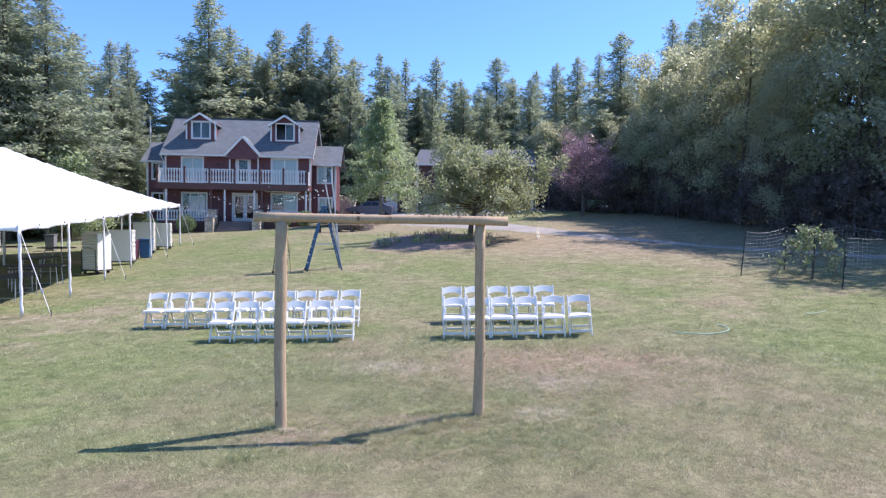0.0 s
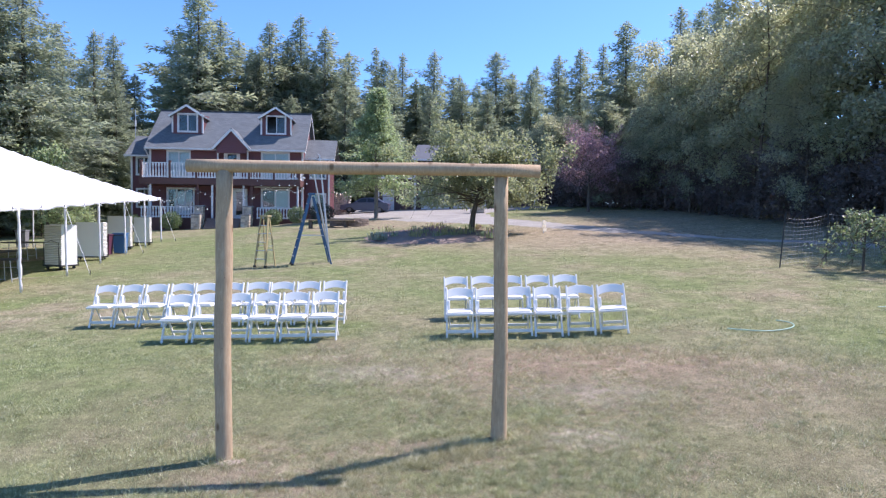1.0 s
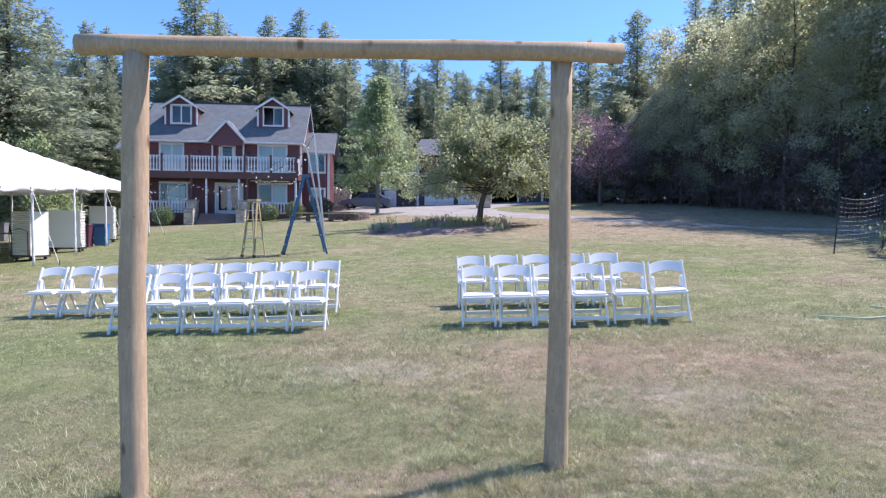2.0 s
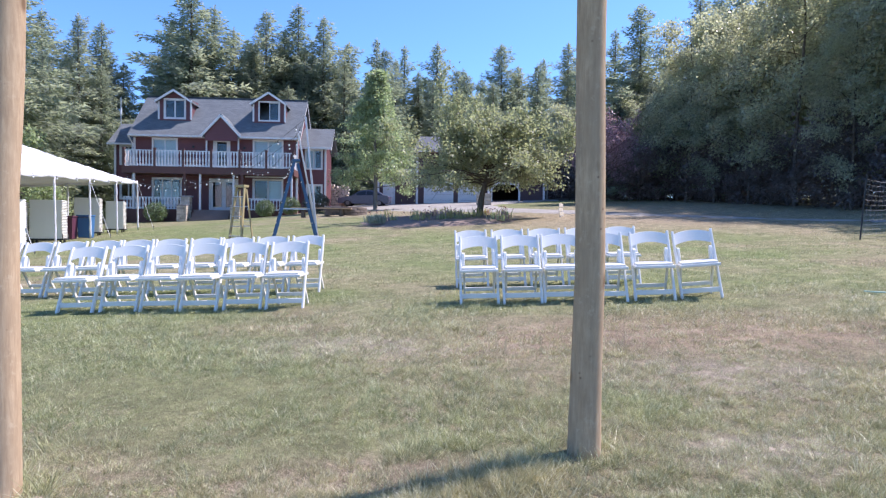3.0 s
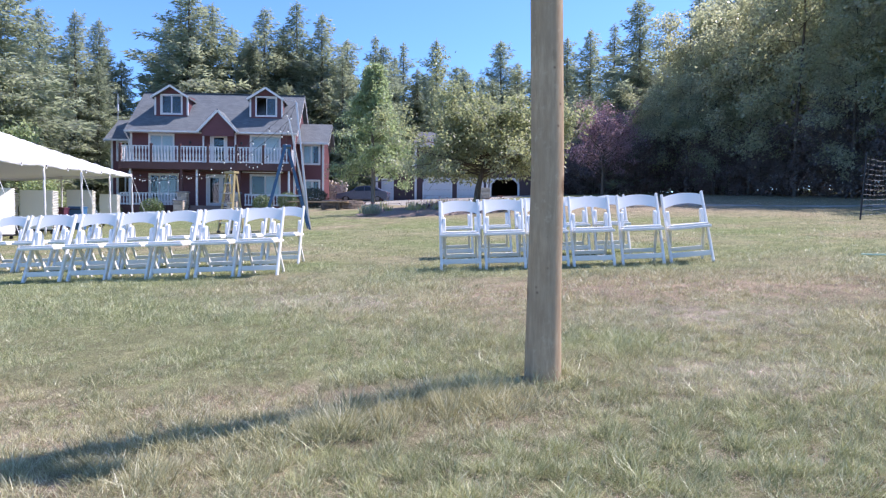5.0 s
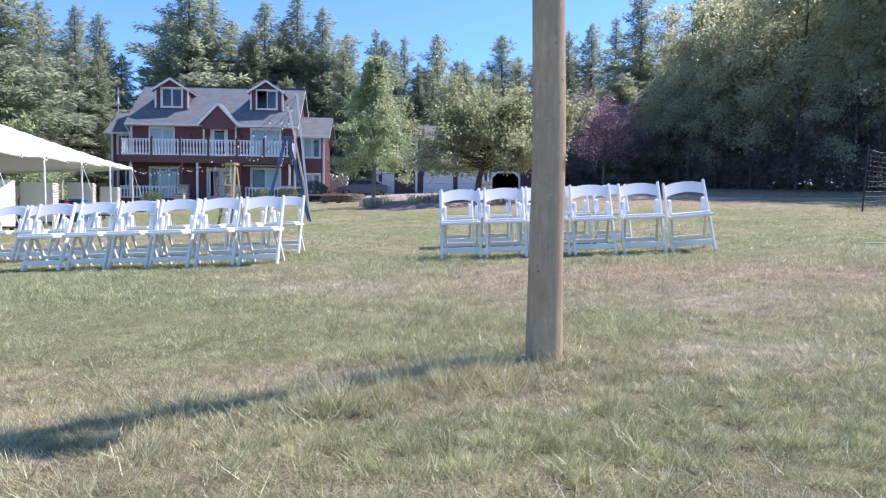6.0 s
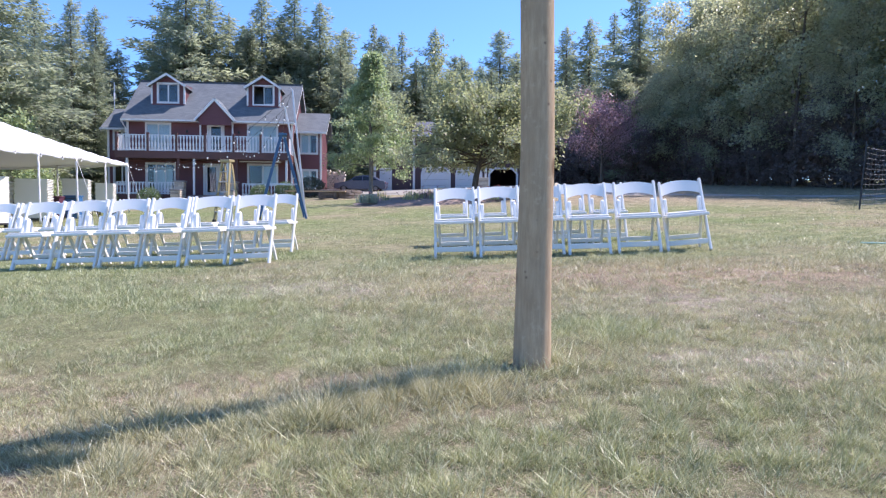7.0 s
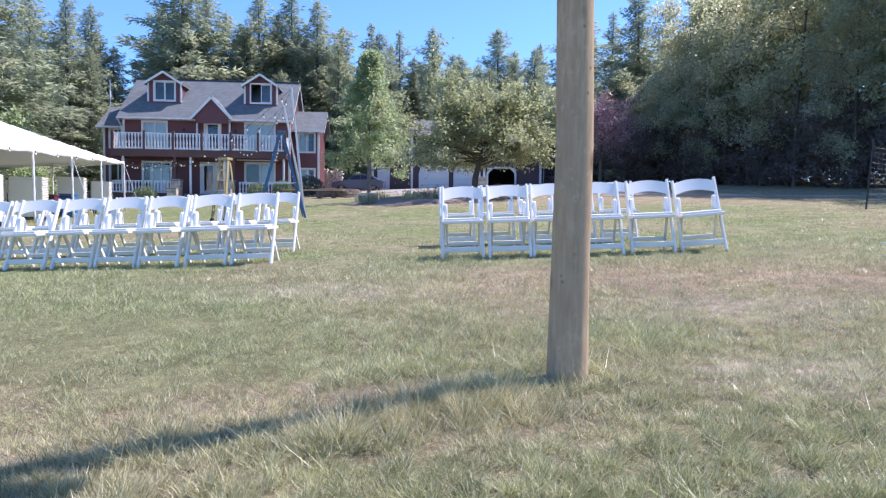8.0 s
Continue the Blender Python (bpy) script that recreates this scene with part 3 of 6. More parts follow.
def window(u0, u1, w0, w1, v, parent, panes=2, blind=0.0, frame=0.10, name="window", open_side=None, base=HZ, back=True):
    """A white framed window set in its opening: casing, sash bars, panes, and what hangs behind them."""
    f = frame
    z0, z1 = w0 - base, w1 - base
    bm = bmesh.new()
    box(bm, u0 - f, u1 + f, v - 0.05, v + 0.03, z1, z1 + f)
    box(bm, u0 - f, u1 + f, v - 0.06, v + 0.03, z0 - f, z0)
    box(bm, u0 - f, u0, v - 0.05, v + 0.03, z0, z1)
    box(bm, u1, u1 + f, v - 0.05, v + 0.03, z0, z1)
    win = part(name, bm, TRIM, parent)
    s = 0.045
    for k in range(panes):
        a, b = u0 + (u1 - u0) * k / panes, u0 + (u1 - u0) * (k + 1) / panes
        bm = bmesh.new()
        dv = 0.0 if k % 2 == 0 else 0.03
        if open_side == k:
            continue
        box(bm, a, b, v + dv, v + dv + 0.03, z1 - s, z1)
        box(bm, a, b, v + dv, v + dv + 0.03, z0, z0 + s)
        box(bm, a, a + s, v + dv, v + dv + 0.03, z0 + s, z1 - s)
        box(bm, b - s, b, v + dv, v + dv + 0.03, z0 + s, z1 - s)
        part("sash", bm, TRIM, win)
        pane = part("pane", boxed(a + s, b - s, v + dv + 0.01, v + dv + 0.018, z0 + s, z1 - s), GLASS, win)
        pane.visible_shadow = False
    if blind:
        part("blind", boxed(u0 + 0.02, u0 + (u1 - u0) * blind, v + 0.12, v + 0.135, z0 + 0.03, z1 - 0.02), CURTAIN, win)
    return win


def door(u0, u1, w0, w1, v, parent, lights=True, base=HZ, leaves=1):
    z0, z1 = w0 - base, w1 - base
    f = 0.11
    bm = bmesh.new()
    box(bm, u0 - f, u1 + f, v - 0.05, v + 0.04, z1, z1 + f)
    box(bm, u0 - f, u0, v - 0.05, v + 0.04, z0, z1)
    box(bm, u1, u1 + f, v - 0.05, v + 0.04, z0, z1)
    fr = part("door", bm, TRIM, parent)
    for k in range(leaves):
        a, b = u0 + (u1 - u0) * k / leaves + 0.005, u0 + (u1 - u0) * (k + 1) / leaves - 0.005
        s = 0.14
        bm = bmesh.new()
        box(bm, a, b, v + 0.0, v + 0.04, z1 - s, z1 - 0.005)
        box(bm, a, b, v + 0.0, v + 0.04, z0 + 0.005, z0 + 0.26)
        box(bm, a, a + s, v + 0.0, v + 0.04, z0 + 0.26, z1 - s)
        box(bm, b - s, b, v + 0.0, v + 0.04, z0 + 0.26, z1 - s)
        part("door_leaf", bm, TRIM, fr)
        if lights:
            part("pane", boxed(a + s, b - s, v + 0.012, v + 0.022, z0 + 0.26, z1 - s), GLASS, fr).visible_shadow = False
        hx = b - 0.07 if k == 0 else a + 0.07
        part("door_handle", rodded([(hx, v - 0.05, z0 + 1.0), (hx, v + 0.02, z0 + 1.0)], 0.025, 8), BLACK, fr)
    return fr


def house_walls():
    up = [(-4.40, -2.86, 5.15, 7.12), (2.44, 4.36, 5.15, 7.15), (-0.25, 0.70, 5.12, 7.15)]
    low = [(-4.40, -2.58, 2.55, 4.38), (2.44, 4.36, 3.10, 4.42), (-0.52, 1.25, 2.24, 4.36)]
    clapboard_wall("front_wall", -5.66, 5.40, 1.25, 7.30, 0.0, up + low, house)
    for s, u in ((-1, -5.66), (1, 5.40)):
        part("corner_board", hb(u - 0.07, u + 0.07, -0.05, 0.03, 1.5, 7.28), TRIM, house)
    # ends and back, with gables
    gable = lambda v: 7.30 + 0.917 * (3.0 - abs(v - 3.0))
    clapboard_wall("side_wall", 0.16, 6.0, 1.25, 7.30, 5.40, [], house, depth=-0.16, top=gable, axis="v")
    clapboard_wall("side_wall", 0.16, 6.0, 1.25, 7.30, -5.66, [], house, depth=0.16, top=gable, axis="v")
    part("back_wall", hb(-5.66, 5.40, 6.0, 6.16, 1.25, 7.30), RED, house)
    part("upper_floor", hb(-5.50, 5.24, 0.17, 6.0, 4.75, 5.1), DARK, house)
    part("ground_floor", hb(-5.50, 5.24, 0.17, 6.0, 1.9, 2.2), DARK, house)
    part("attic_floor", hb(-5.50, 5.24, 0.17, 6.0, 7.3, 7.5), DARK, house)
    part("inner_wall", hb(-5.50, 5.24, 3.0, 3.1, 2.2, 7.3), DARK, house)
    window(*up[0], 0.0, house, 2, 1.0)
    window(*up[1], 0.0, house, 2, 0.98)
    window(*low[0], 0.0, house, 3, 0.0)
    part("blind", hb(-4.0, -2.75, 0.14, 0.16, 2.6, 4.2), CURTAIN, house)
    window(*low[1], 0.0, house, 2, 0.0)
    part("blind", hb(3.3, 4.3, 0.14, 0.16, 3.15, 4.35), CURTAIN, house)
    door(*up[2], 0.0, house)
    door(*low[2], 0.0, house, leaves=2)
    part("wall_lamp", hb(-1.75, -1.62, -0.14, -0.03, 6.55, 6.72, 0.02), BLACK, house)
    part("wall_lamp", hb(1.72, 1.85, -0.14, -0.03, 6.55, 6.72, 0.02), BLACK, house)


def roof_slab(name, u0, u1, v0, w0, v1, w1, parent, mat=SHINGLE, thick=0.13, base=HZ, trim=True):
    """A pitched slab between an eave at (v0, w0) and a ridge at (v1, w1)."""
    d = Vector((0, v1 - v0, w1 - w0))
    length = d.length
    d.normalize()
    bm = boxed(u0, u1, 0, length, -thick, 0)
    ob = part(name, bm, mat, parent)
    ob.matrix_basis = Matrix.Translation((0, v0, w0 - base)) @ Matrix.Rotation(math.atan2(d.z, d.y), 4, "X")
    return ob


def house_roof():
    roof_slab("roof_slope", -5.90, 5.70, -0.62, 7.33, 3.0, 10.64, house)
    r = roof_slab("roof_slope", -5.90, 5.70, -0.62, 7.33, 3.0, 10.64, house)
    r.matrix_basis = Matrix.Translation((-0.2, 6.0, 0)) @ Matrix.Rotation(math.pi, 4, "Z") @ r.matrix_basis
    part("gutter", hb(-5.86, -0.93, -0.74, -0.62, 7.22, 7.32), TRIM, house)
    part("gutter", hb(1.66, 5.66, -0.74, -0.62, 7.22, 7.32), TRIM, house)
    for u in (-5.87, 5.685):
        for a, b in (((-0.60, 7.16), (3.0, 10.46)), ((6.60, 7.16), (3.0, 10.46))):
            bm = barred((u, a[0], a[1] - HZ), (u, b[0], b[1] - HZ), 0.03, 0.15)
            part("rake_board", bm, TRIM, house)
    part("ridge_cap", barred((-5.90, 3.0, 10.66 - HZ), (5.70, 3.0, 10.66 - HZ), 0.03, 0.22, (0, 0, 1)), SHINGLE, house)
    part("soffit", hb(-5.86, 5.66, -0.6, 0.0, 7.24, 7.28), TRIM, house)
    bm = rodded([(-5.78, -0.66, 7.2 - HZ), (-5.77, -0.4, 6.95 - HZ), (-5.77, -0.10, 6.8 - HZ), (-5.77, -0.10, 1.6 - HZ)], 0.045, 8)
    part("downspout", bm, TRIM, house)


def dormer(uc, open_side=None):
    h = 1.10
    wall_v = 0.72
    base = 8.62
    eave, peak = 9.97, 10.68
    top = lambda u: eave + (peak - eave - 0.12) * (1 - abs(u - uc) / h)
    win = (uc - 0.66, uc + 0.66, 8.74, 9.98)
    d = clapboard_wall("dormer", uc - h, uc + h, base - 0.1, eave, wall_v, [win], house, top=top)
    window(*win, wall_v, d, 2, 0.0, 0.10, open_side=open_side)
    for s in (-1, 1):
        bm = bmesh.new()
        u = uc + s * h
        prism(bm, [(wall_v, base - 0.15 - HZ), (wall_v + 1.9, eave + 0.1 - HZ), (wall_v + 1.9, eave + 0.15 - HZ), (wall_v, eave - HZ)], "x", u - s * 0.14, u)
        part("cheek", bm, RED, d)
        part("corner_board", hb(u - 0.06, u + 0.06, wall_v - 0.05, wall_v + 0.02, base, eave), TRIM, d)
        # roof plane of the dormer
        bm = bmesh.new()
        o = 0.17
        k = (peak - eave) / h
        ue, we = uc + s * (h + o), eave - o * k
        pts = [(uc, peak), (ue, we), (ue, we - 0.12), (uc, peak - 0.12)]
        prism(bm, [(a, b - HZ) for a, b in pts], "y", wall_v - 0.36, wall_v + 2.15)
        part("dormer_roof", bm, SHINGLE, d)
        bm = barred((uc, wall_v - 0.38, peak - 0.075 - HZ), (ue, wall_v - 0.38, we - 0.075 - HZ), 0.05, 0.14, (0, 1, 0))
        part("fascia", bm, TRIM, d)


def entry_gable():
    uc, h = 0.36, 1.32
    eave, peak = 7.38, 8.80
    v = -0.78
    top = lambda u: eave + (peak - eave) * (1 - abs(u - uc) / h) - 0.1
    clapboard_wall("entry_gable", uc - 1.08, uc + 1.08, 7.02, 7.55, v + 0.06, [], house, top=top, depth=0.1)
    for s in (-1, 1):
        bm = bmesh.new()
        k = (peak - eave) / h
        ue, we = uc + s * (h + 0.02), eave - 0.02 * k
        prism(bm, [(a, b - HZ) for a, b in [(uc, peak + 0.06), (ue, we + 0.06), (ue, we - 0.05), (uc, peak - 0.05)]], "y", v - 0.04, v + 2.4)
        part("gable_roof", bm, SHINGLE, house)
        bm = barred((uc, v - 0.07, peak - 0.07 - HZ), (ue, v - 0.07, we - 0.07 - HZ), 0.06, 0.15, (0, 1, 0))
        part("fascia", bm, TRIM, house)
        part("entry_post", hb(uc + s * 1.08 - 0.05, uc + s * 1.08 + 0.05, v + 0.40, v + 0.50, 5.1, 7.5), TRIM, house)


def house_wings():
    for s in (-1, 1):
        a, b = (-7.50, -5.68) if s < 0 else (5.42, 7.24)
        v = 1.3
        wins = [(-7.1, -6.1, 5.5, 6.75), (-7.1, -6.1, 3.05, 4.35)] if s < 0 else [(5.85, 6.95, 5.45, 6.75), (5.95, 6.95, 2.95, 4.2)]
        wing = clapboard_wall("wing_wall", a, b, 1.25, 6.92, v, wins, house)
        for k, wn in enumerate(wins):
            window(*wn, v, wing, 2, 0.62 if s > 0 else 0.0)
        o = a if s < 0 else b
        part("corner_board", hb(o - 0.07, o + 0.07, v - 0.05, v + 0.03, 1.5, 6.9), TRIM, wing)
        gable = lambda q: 6.92 + 0.8 * (2.0 - abs(q - 3.3))
        clapboard_wall("wing_side", v + 0.16, 5.3, 1.25, 6.92, o, [], house, depth=-0.16 * s, top=gable, axis="v")
        part("wing_floor", hb(min(a, b) + 0.16, max(a, b) - 0.16, v + 0.17, 5.3, 4.75, 5.05), DARK, wing)
        part("wing_back", hb(a, b, 5.3, 5.46, 1.25, 6.92), RED, wing)
        u0, u1 = (-7.88, -5.67) if s < 0 else (5.41, 7.70)
        roof_slab("wing_roof", u0, u1, v - 0.45, 6.90, 3.3, 8.62, house)
        r = roof_slab("wing_roof", u0, u1, v - 0.45, 6.90, 3.3, 8.62, house)
        r.matrix_basis = Matrix.Translation((u0 + u1, 6.6, 0)) @ Matrix.Rotation(math.pi, 4, "Z") @ r.matrix_basis
        part("gutter", hb(u0, u1, v - 0.56, v - 0.45, 6.78, 6.90), TRIM, wing)
        ue = u0 if s < 0 else u1
        part("rake_board", barred((ue - 0.02 * s, v - 0.42, 6.74 - HZ), (ue - 0.02 * s, 3.3, 8.47 - HZ), 0.03, 0.14), TRIM, wing)


def railing(u0, u1, v, w0, w1, posts, name, gap=0.205, width=0.112):
    rail = part(name, hb(u0, u1, v - 0.05, v + 0.05, w1 - 0.05, w1), TRIM, house)
    part("bottom_rail", hb(u0, u1, v - 0.03, v + 0.03, w0 + 0.05, w0 + 0.12), TRIM, rail)
    z0, z1 = w0 + 0.02 - HZ, w1 - 0.05 - HZ
    k, a, t = z1 - z0, width / 2, 0.6
    rim = [(a, 0), (a, 0.16), (a * t, 0.24), (a * 0.95, 0.42), (a * t * 0.9, 0.66), (a * t, 0.78), (a, 0.86), (a, 1)]
    bm = bmesh.new()
    prism(bm, [(u, z0 + k * q) for u, q in rim] + [(-u, z0 + k * q) for u, q in reversed(rim)], "y", -0.014, 0.014)
    bmesh.ops.recalc_face_normals(bm, faces=bm.faces)
    me = bpy.data.meshes.new("baluster")
    bm.to_mesh(me)
    bm.free()
    me.materials.append(TRIM)
    n = int((u1 - u0) / gap)
    for i in range(n + 1):
        piece("baluster", me, rail, Matrix.Translation((u0 + 0.05 + (u1 - u0 - 0.1) * i / n, v - 0.045, 0)))
    for u in posts:
        part("post", hb(u - 0.075, u + 0.075, v - 0.085, v + 0.085, w0 - 0.1, w1 + 0.14, 0.01), BROWN, rail, "dark red-brown rail post")
    return rail


def porch():
    v = -1.72
    part("deck", hb(-5.78, 5.50, v - 0.12, -0.03, 4.62, 5.08), BROWN, house, "dark red-brown balcony deck")
    part("porch_floor", hb(-5.75, 5.46, v - 0.1, -0.03, 1.3, 2.22), BROWN, house, "dark boarded porch floor")
    railing(-5.70, 5.42, v, 5.08, 6.17, [-5.68, -3.68, -1.84, 0.0, 1.86, 3.62, 5.40], "balcony_railing")
    for u in (-5.65, 5.36):
        bm = hb(u - 0.03, u + 0.03, v + 0.08, -0.05, 6.1, 6.15)
        box(bm, u - 0.02, u + 0.02, v + 0.08, -0.05, 5.13 - HZ, 5.2 - HZ)
        for k in range(10):
            q = v + 0.16 + k * 0.15
            box(bm, u - 0.012, u + 0.012, q - 0.04, q + 0.04, 5.1 - HZ, 6.12 - HZ)
        part("side_railing", bm, TRIM, house)
    railing(-5.70, -1.95, v, 2.22, 3.05, [], "porch_railing")
    railing(2.4, 5.42, v, 2.22, 3.05, [], "porch_railing")
    for u in (-5.05, -0.75, 1.45, 5.3):
        part("porch_post", hb(u - 0.06, u + 0.06, v, v + 0.12, 2.2, 4.66), TRIM, house)
    for u in (-1.75, 2.02):
        part("porch_post", hb(u - 0.08, u + 0.08, v - 0.02, v + 0.14, 2.2, 4.66), BROWN, house)
    # awning over a window
    bm = bmesh.new()
    prism(bm, [(-0.03, 4.80 - HZ), (-0.95, 4.60 - HZ), (-0.95, 4.52 - HZ), (-0.03, 4.7 - HZ)], "x", 2.05, 4.75)
    part("awning", bm, TRIM, house, "white awning over the porch window")
    # steps
    for k in range(4):
        part("step", hb(-1.05, 1.35, -2.9 + 0.28 * k, -1.84, 1.42 + 0.2 * (k - 1), 1.62 + 0.2 * k), TREAD, house)
    # stacked stone piers beside the steps, a tall one behind and a low one before
    rs = random.Random(11)
    for s, uc in ((-1, -1.55), (1, 1.85)):
        pier = part("stone_pier", hb(uc - 0.26, uc + 0.26, -2.16, -1.72, 1.4, 3.05), STONE, house, "stacked grey-tan ledge stone pier")
        part("pier", hb(uc - s * 0.0 - 0.28, uc + 0.22, -2.85, -2.3, 1.3, 2.45), STONE, pier)
        part("cap", hb(uc - 0.36, uc + 0.36, -2.26, -1.66, 3.05, 3.14, 0.02), CONCRETE, pier)
        part("cap", hb(uc - 0.36, uc + 0.30, -2.95, -2.22, 2.45, 2.53, 0.02), CONCRETE, pier)
        for (du, v0, v1, wt) in ((0.0, -2.20, -1.72, 3.04), (-0.02, -2.90, -2.28, 2.44)):
            w = 1.45
            while w < wt - 0.05:
                hgt = min(rs.uniform(0.09, 0.17), wt - w)
                u = uc - 0.31 + du
                while u < uc + 0.28 + du:
                    ln = rs.uniform(0.16, 0.34)
                    e = min(u + ln, uc + 0.31 + du)
                    if e - u > 0.05:
                        part("stone", hb(u + 0.005, e - 0.005, v0 - rs.uniform(0.0, 0.05), v1, w + 0.004, w + hgt - 0.006, 0.02), STONE, pier)
                    u = e
                w += hgt


house_walls()
house_roof()
dormer(-3.20)
dormer(3.32, 0)
entry_gable()
house_wings()
porch()
mast = empty("aerial_mast", pose(-28.7, 52.2, gnd(-28.7, 52.2)), "thin pale metal aerial mast beside the house", "antenna")
part("mast", rodded([(0, 0, 0), (0, 0, 9.4)], 0.03, 8), STEEL, mast)
part("aerial", rodded([(0, 0, 8.1), (0, 0, 8.6)], 0.07, 8), TRIM, mast)

# ---- the outbuilding behind the drive ----
OY = 58.0
OZ = 3.1
barn = empty("outbuilding", pose(-3.0, OY, OZ), "long dark red garage building with white doors and grey metal roof", "garage")


def barn_front():
    X = lambda x: x + 3.0
    holes = [(X(-9.3), X(-8.4), 3.1, 4.92), (X(-5.84), X(-3.54), 3.1, 5.05), (X(-3.0), X(-0.95), 3.1, 5.05), (X(-0.32), X(1.95), 3.1, 5.0)]
    clapboard_wall("front_wall", X(-6.5), X(3.9), 2.9, 7.6, 0.0, holes[1:], barn, mat=BARN, course=0.22, base=OZ)
    clapboard_wall("lean_to_wall", X(-9.7), X(-6.52), 2.9, 6.0, 0.0, holes[:1], barn, mat=BARN, course=0.22, base=OZ)
    part("side_wall", boxed(X(-9.7), X(-9.54), 0.16, 6.0, -0.4, 2.9), BARN, barn)
    part("side_wall", boxed(X(-6.5), X(-6.34), 0.16, 8.0, -0.4, 4.5), BARN, barn)
    part("side_wall", boxed(X(3.74), X(3.9), 0.16, 8.0, -0.4, 4.5), BARN, barn)
    part("back_wall", boxed(X(-6.5), X(3.9), 8.0, 8.16, -0.4, 4.5), BARN, barn)
    part("back_wall", boxed(X(-9.7), X(-6.5), 6.0, 6.16, -0.4, 2.9), BARN, barn)
    part("floor_slab", boxed(X(-9.5), X(3.7), 0.17, 7.9, -0.4, 0.2), CONCRETE, barn)
    for u0, u1, w0, w1 in holes[1:]:
        u0, u1, z0, z1 = u0, u1, w0 - OZ, w1 - OZ
        cut = 0.42
        bm = bmesh.new()
        rim = [(u0, z0), (u0, z1 - cut), (u0 + cut, z1), (u1 - cut, z1), (u1, z1 - cut), (u1, z0)]
        for (a, b), (c, d) in zip(rim, rim[1:]):
            bar(bm, (a, -0.06, b), (c, -0.06, d), 0.05, 0.16, (0, 1, 0))
        for p in ((u0, u0 + cut), (u1, u1 - cut)):
            prism(bm, [(p[0], z1 - cut), (p[1], z1), (p[0], z1)], "y", -0.03, 0.12)
        frame_ob = part("door_frame", bm, TRIM, barn)
        if u0 < X(-0.9):
            for k in range(4):
                h = (z1 - z0) / 4
                if k < 3:
                    bm = boxed(u0, u1, 0.02, 0.07, z0 + h * k + 0.006, z0 + h * (k + 1) - 0.006, 0.008)
                else:
                    bm = bmesh.new()
                    prism(bm, [(u0, z0 + h * k), (u0, z1 - cut), (u0 + cut, z1), (u1 - cut, z1), (u1, z1 - cut), (u1, z0 + h * k)], "y", 0.02, 0.07)
                part("door_panel", bm, TRIM, frame_ob)
    door(X(-9.25), X(-8.45), 3.15, 4.9, 0.0, barn, lights=False, base=OZ)
    part("door_panel", boxed(X(-9.12), X(-8.58), 0.01, 0.03, 0.3, 1.65), TRIM, barn)
    for x in (-9.75, -6.5, 3.95):
        part("corner_board", boxed(X(x) - 0.09, X(x) + 0.09, -0.07, 0.0, -0.1, 2.9 if x < -9 else 4.5), TRIM, barn)
    part("fascia", boxed(X(-9.8), X(-6.5), -0.5, -0.42, 2.82, 2.98), TRIM, barn)
    part("lean_roof", boxed(X(-9.8), X(-6.52), -0.42, 6.2, 2.90, 3.02), METAL_ROOF, barn)
    roof_slab("roof_slope", X(-6.8), X(4.2), -0.5, 7.65, 4.1, 9.45, barn, METAL_ROOF, base=OZ)
    r = roof_slab("roof_slope", X(-6.8), X(4.2), -0.5, 7.65, 4.1, 9.45, barn, METAL_ROOF, base=OZ)
    r.matrix_basis = Matrix.Translation((X(-6.8) + X(4.2), 8.2, 0)) @ Matrix.Rotation(math.pi, 4, "Z") @ r.matrix_basis
    part("gutter", boxed(X(-6.75), X(4.1), -0.6, -0.5, 4.42, 4.55), TRIM, barn)


METAL_ROOF = plain("grey_metal_roof", (0.098, 0.104, 0.117), 0.8, metal=0.0, var=0.1, scale=2)
ROOF_BLUE = plain("slate_blue_roof", (0.072, 0.085, 0.130), 0.55, var=0.15, scale=2)
barn_front()

port = empty("carport", pose(6.0, 57.8, gnd(6, 57.8)), "open-fronted shed with dark blue roof and grey posts", "shed")
for x in (-1.8, -0.6, 0.9, 2.3):
    part("post", boxed(x - 0.04, x + 0.04, -0.04, 0.04, -0.2, 3.1), CONCRETE, port)
part("fascia", boxed(-2.0, 2.6, -0.5, -0.42, 3.06, 3.22), TRIM, port)
part("back_wall", boxed(-2.0, 2.6, 3.0, 3.15, -0.3, 3.3), BARN, port)
part("side_wall", boxed(2.45, 2.6, 0.5, 3.0, -0.3, 3.2), BARN, port)
roof_slab("roof_slope", -2.1, 2.7, -0.5, 3.2, 5.2, 4.5, port, ROOF_BLUE, base=0)

# ---- trees ----
def leaf_tri(verts, faces, p, d, n, ln, w):
    """A far leaf or leaf spray: one pointed triangle."""
    s = d.cross(n)
    if s.length < 1e-4:
        return
    s.normalize()
    k = len(verts)
    verts.extend((p + s * (w / 2), p - s * (w / 2), p + d * ln))
    faces.append((k, k + 1, k + 2))


def leaf_quad(verts, faces, p, d, n, ln, w):
    """A pointed leaf of two triangles folded along its rib."""
    s = d.cross(n)
    if s.length < 1e-4:
        return
    s.normalize()
    k = len(verts)
    verts.extend((p, p + d * (ln * 0.5) + s * (w / 2) + n * (w * 0.12), p + d * ln, p + d * (ln * 0.5) - s * (w / 2) + n * (w * 0.12)))
    faces.append((k, k + 1, k + 2, k + 3))


def rand_dir(r):
    z, t = r.uniform(-1, 1), r.uniform(0, 2 * math.pi)
    q = math.sqrt(1 - z * z)
    return Vector((q * math.cos(t), q * math.sin(t), z))


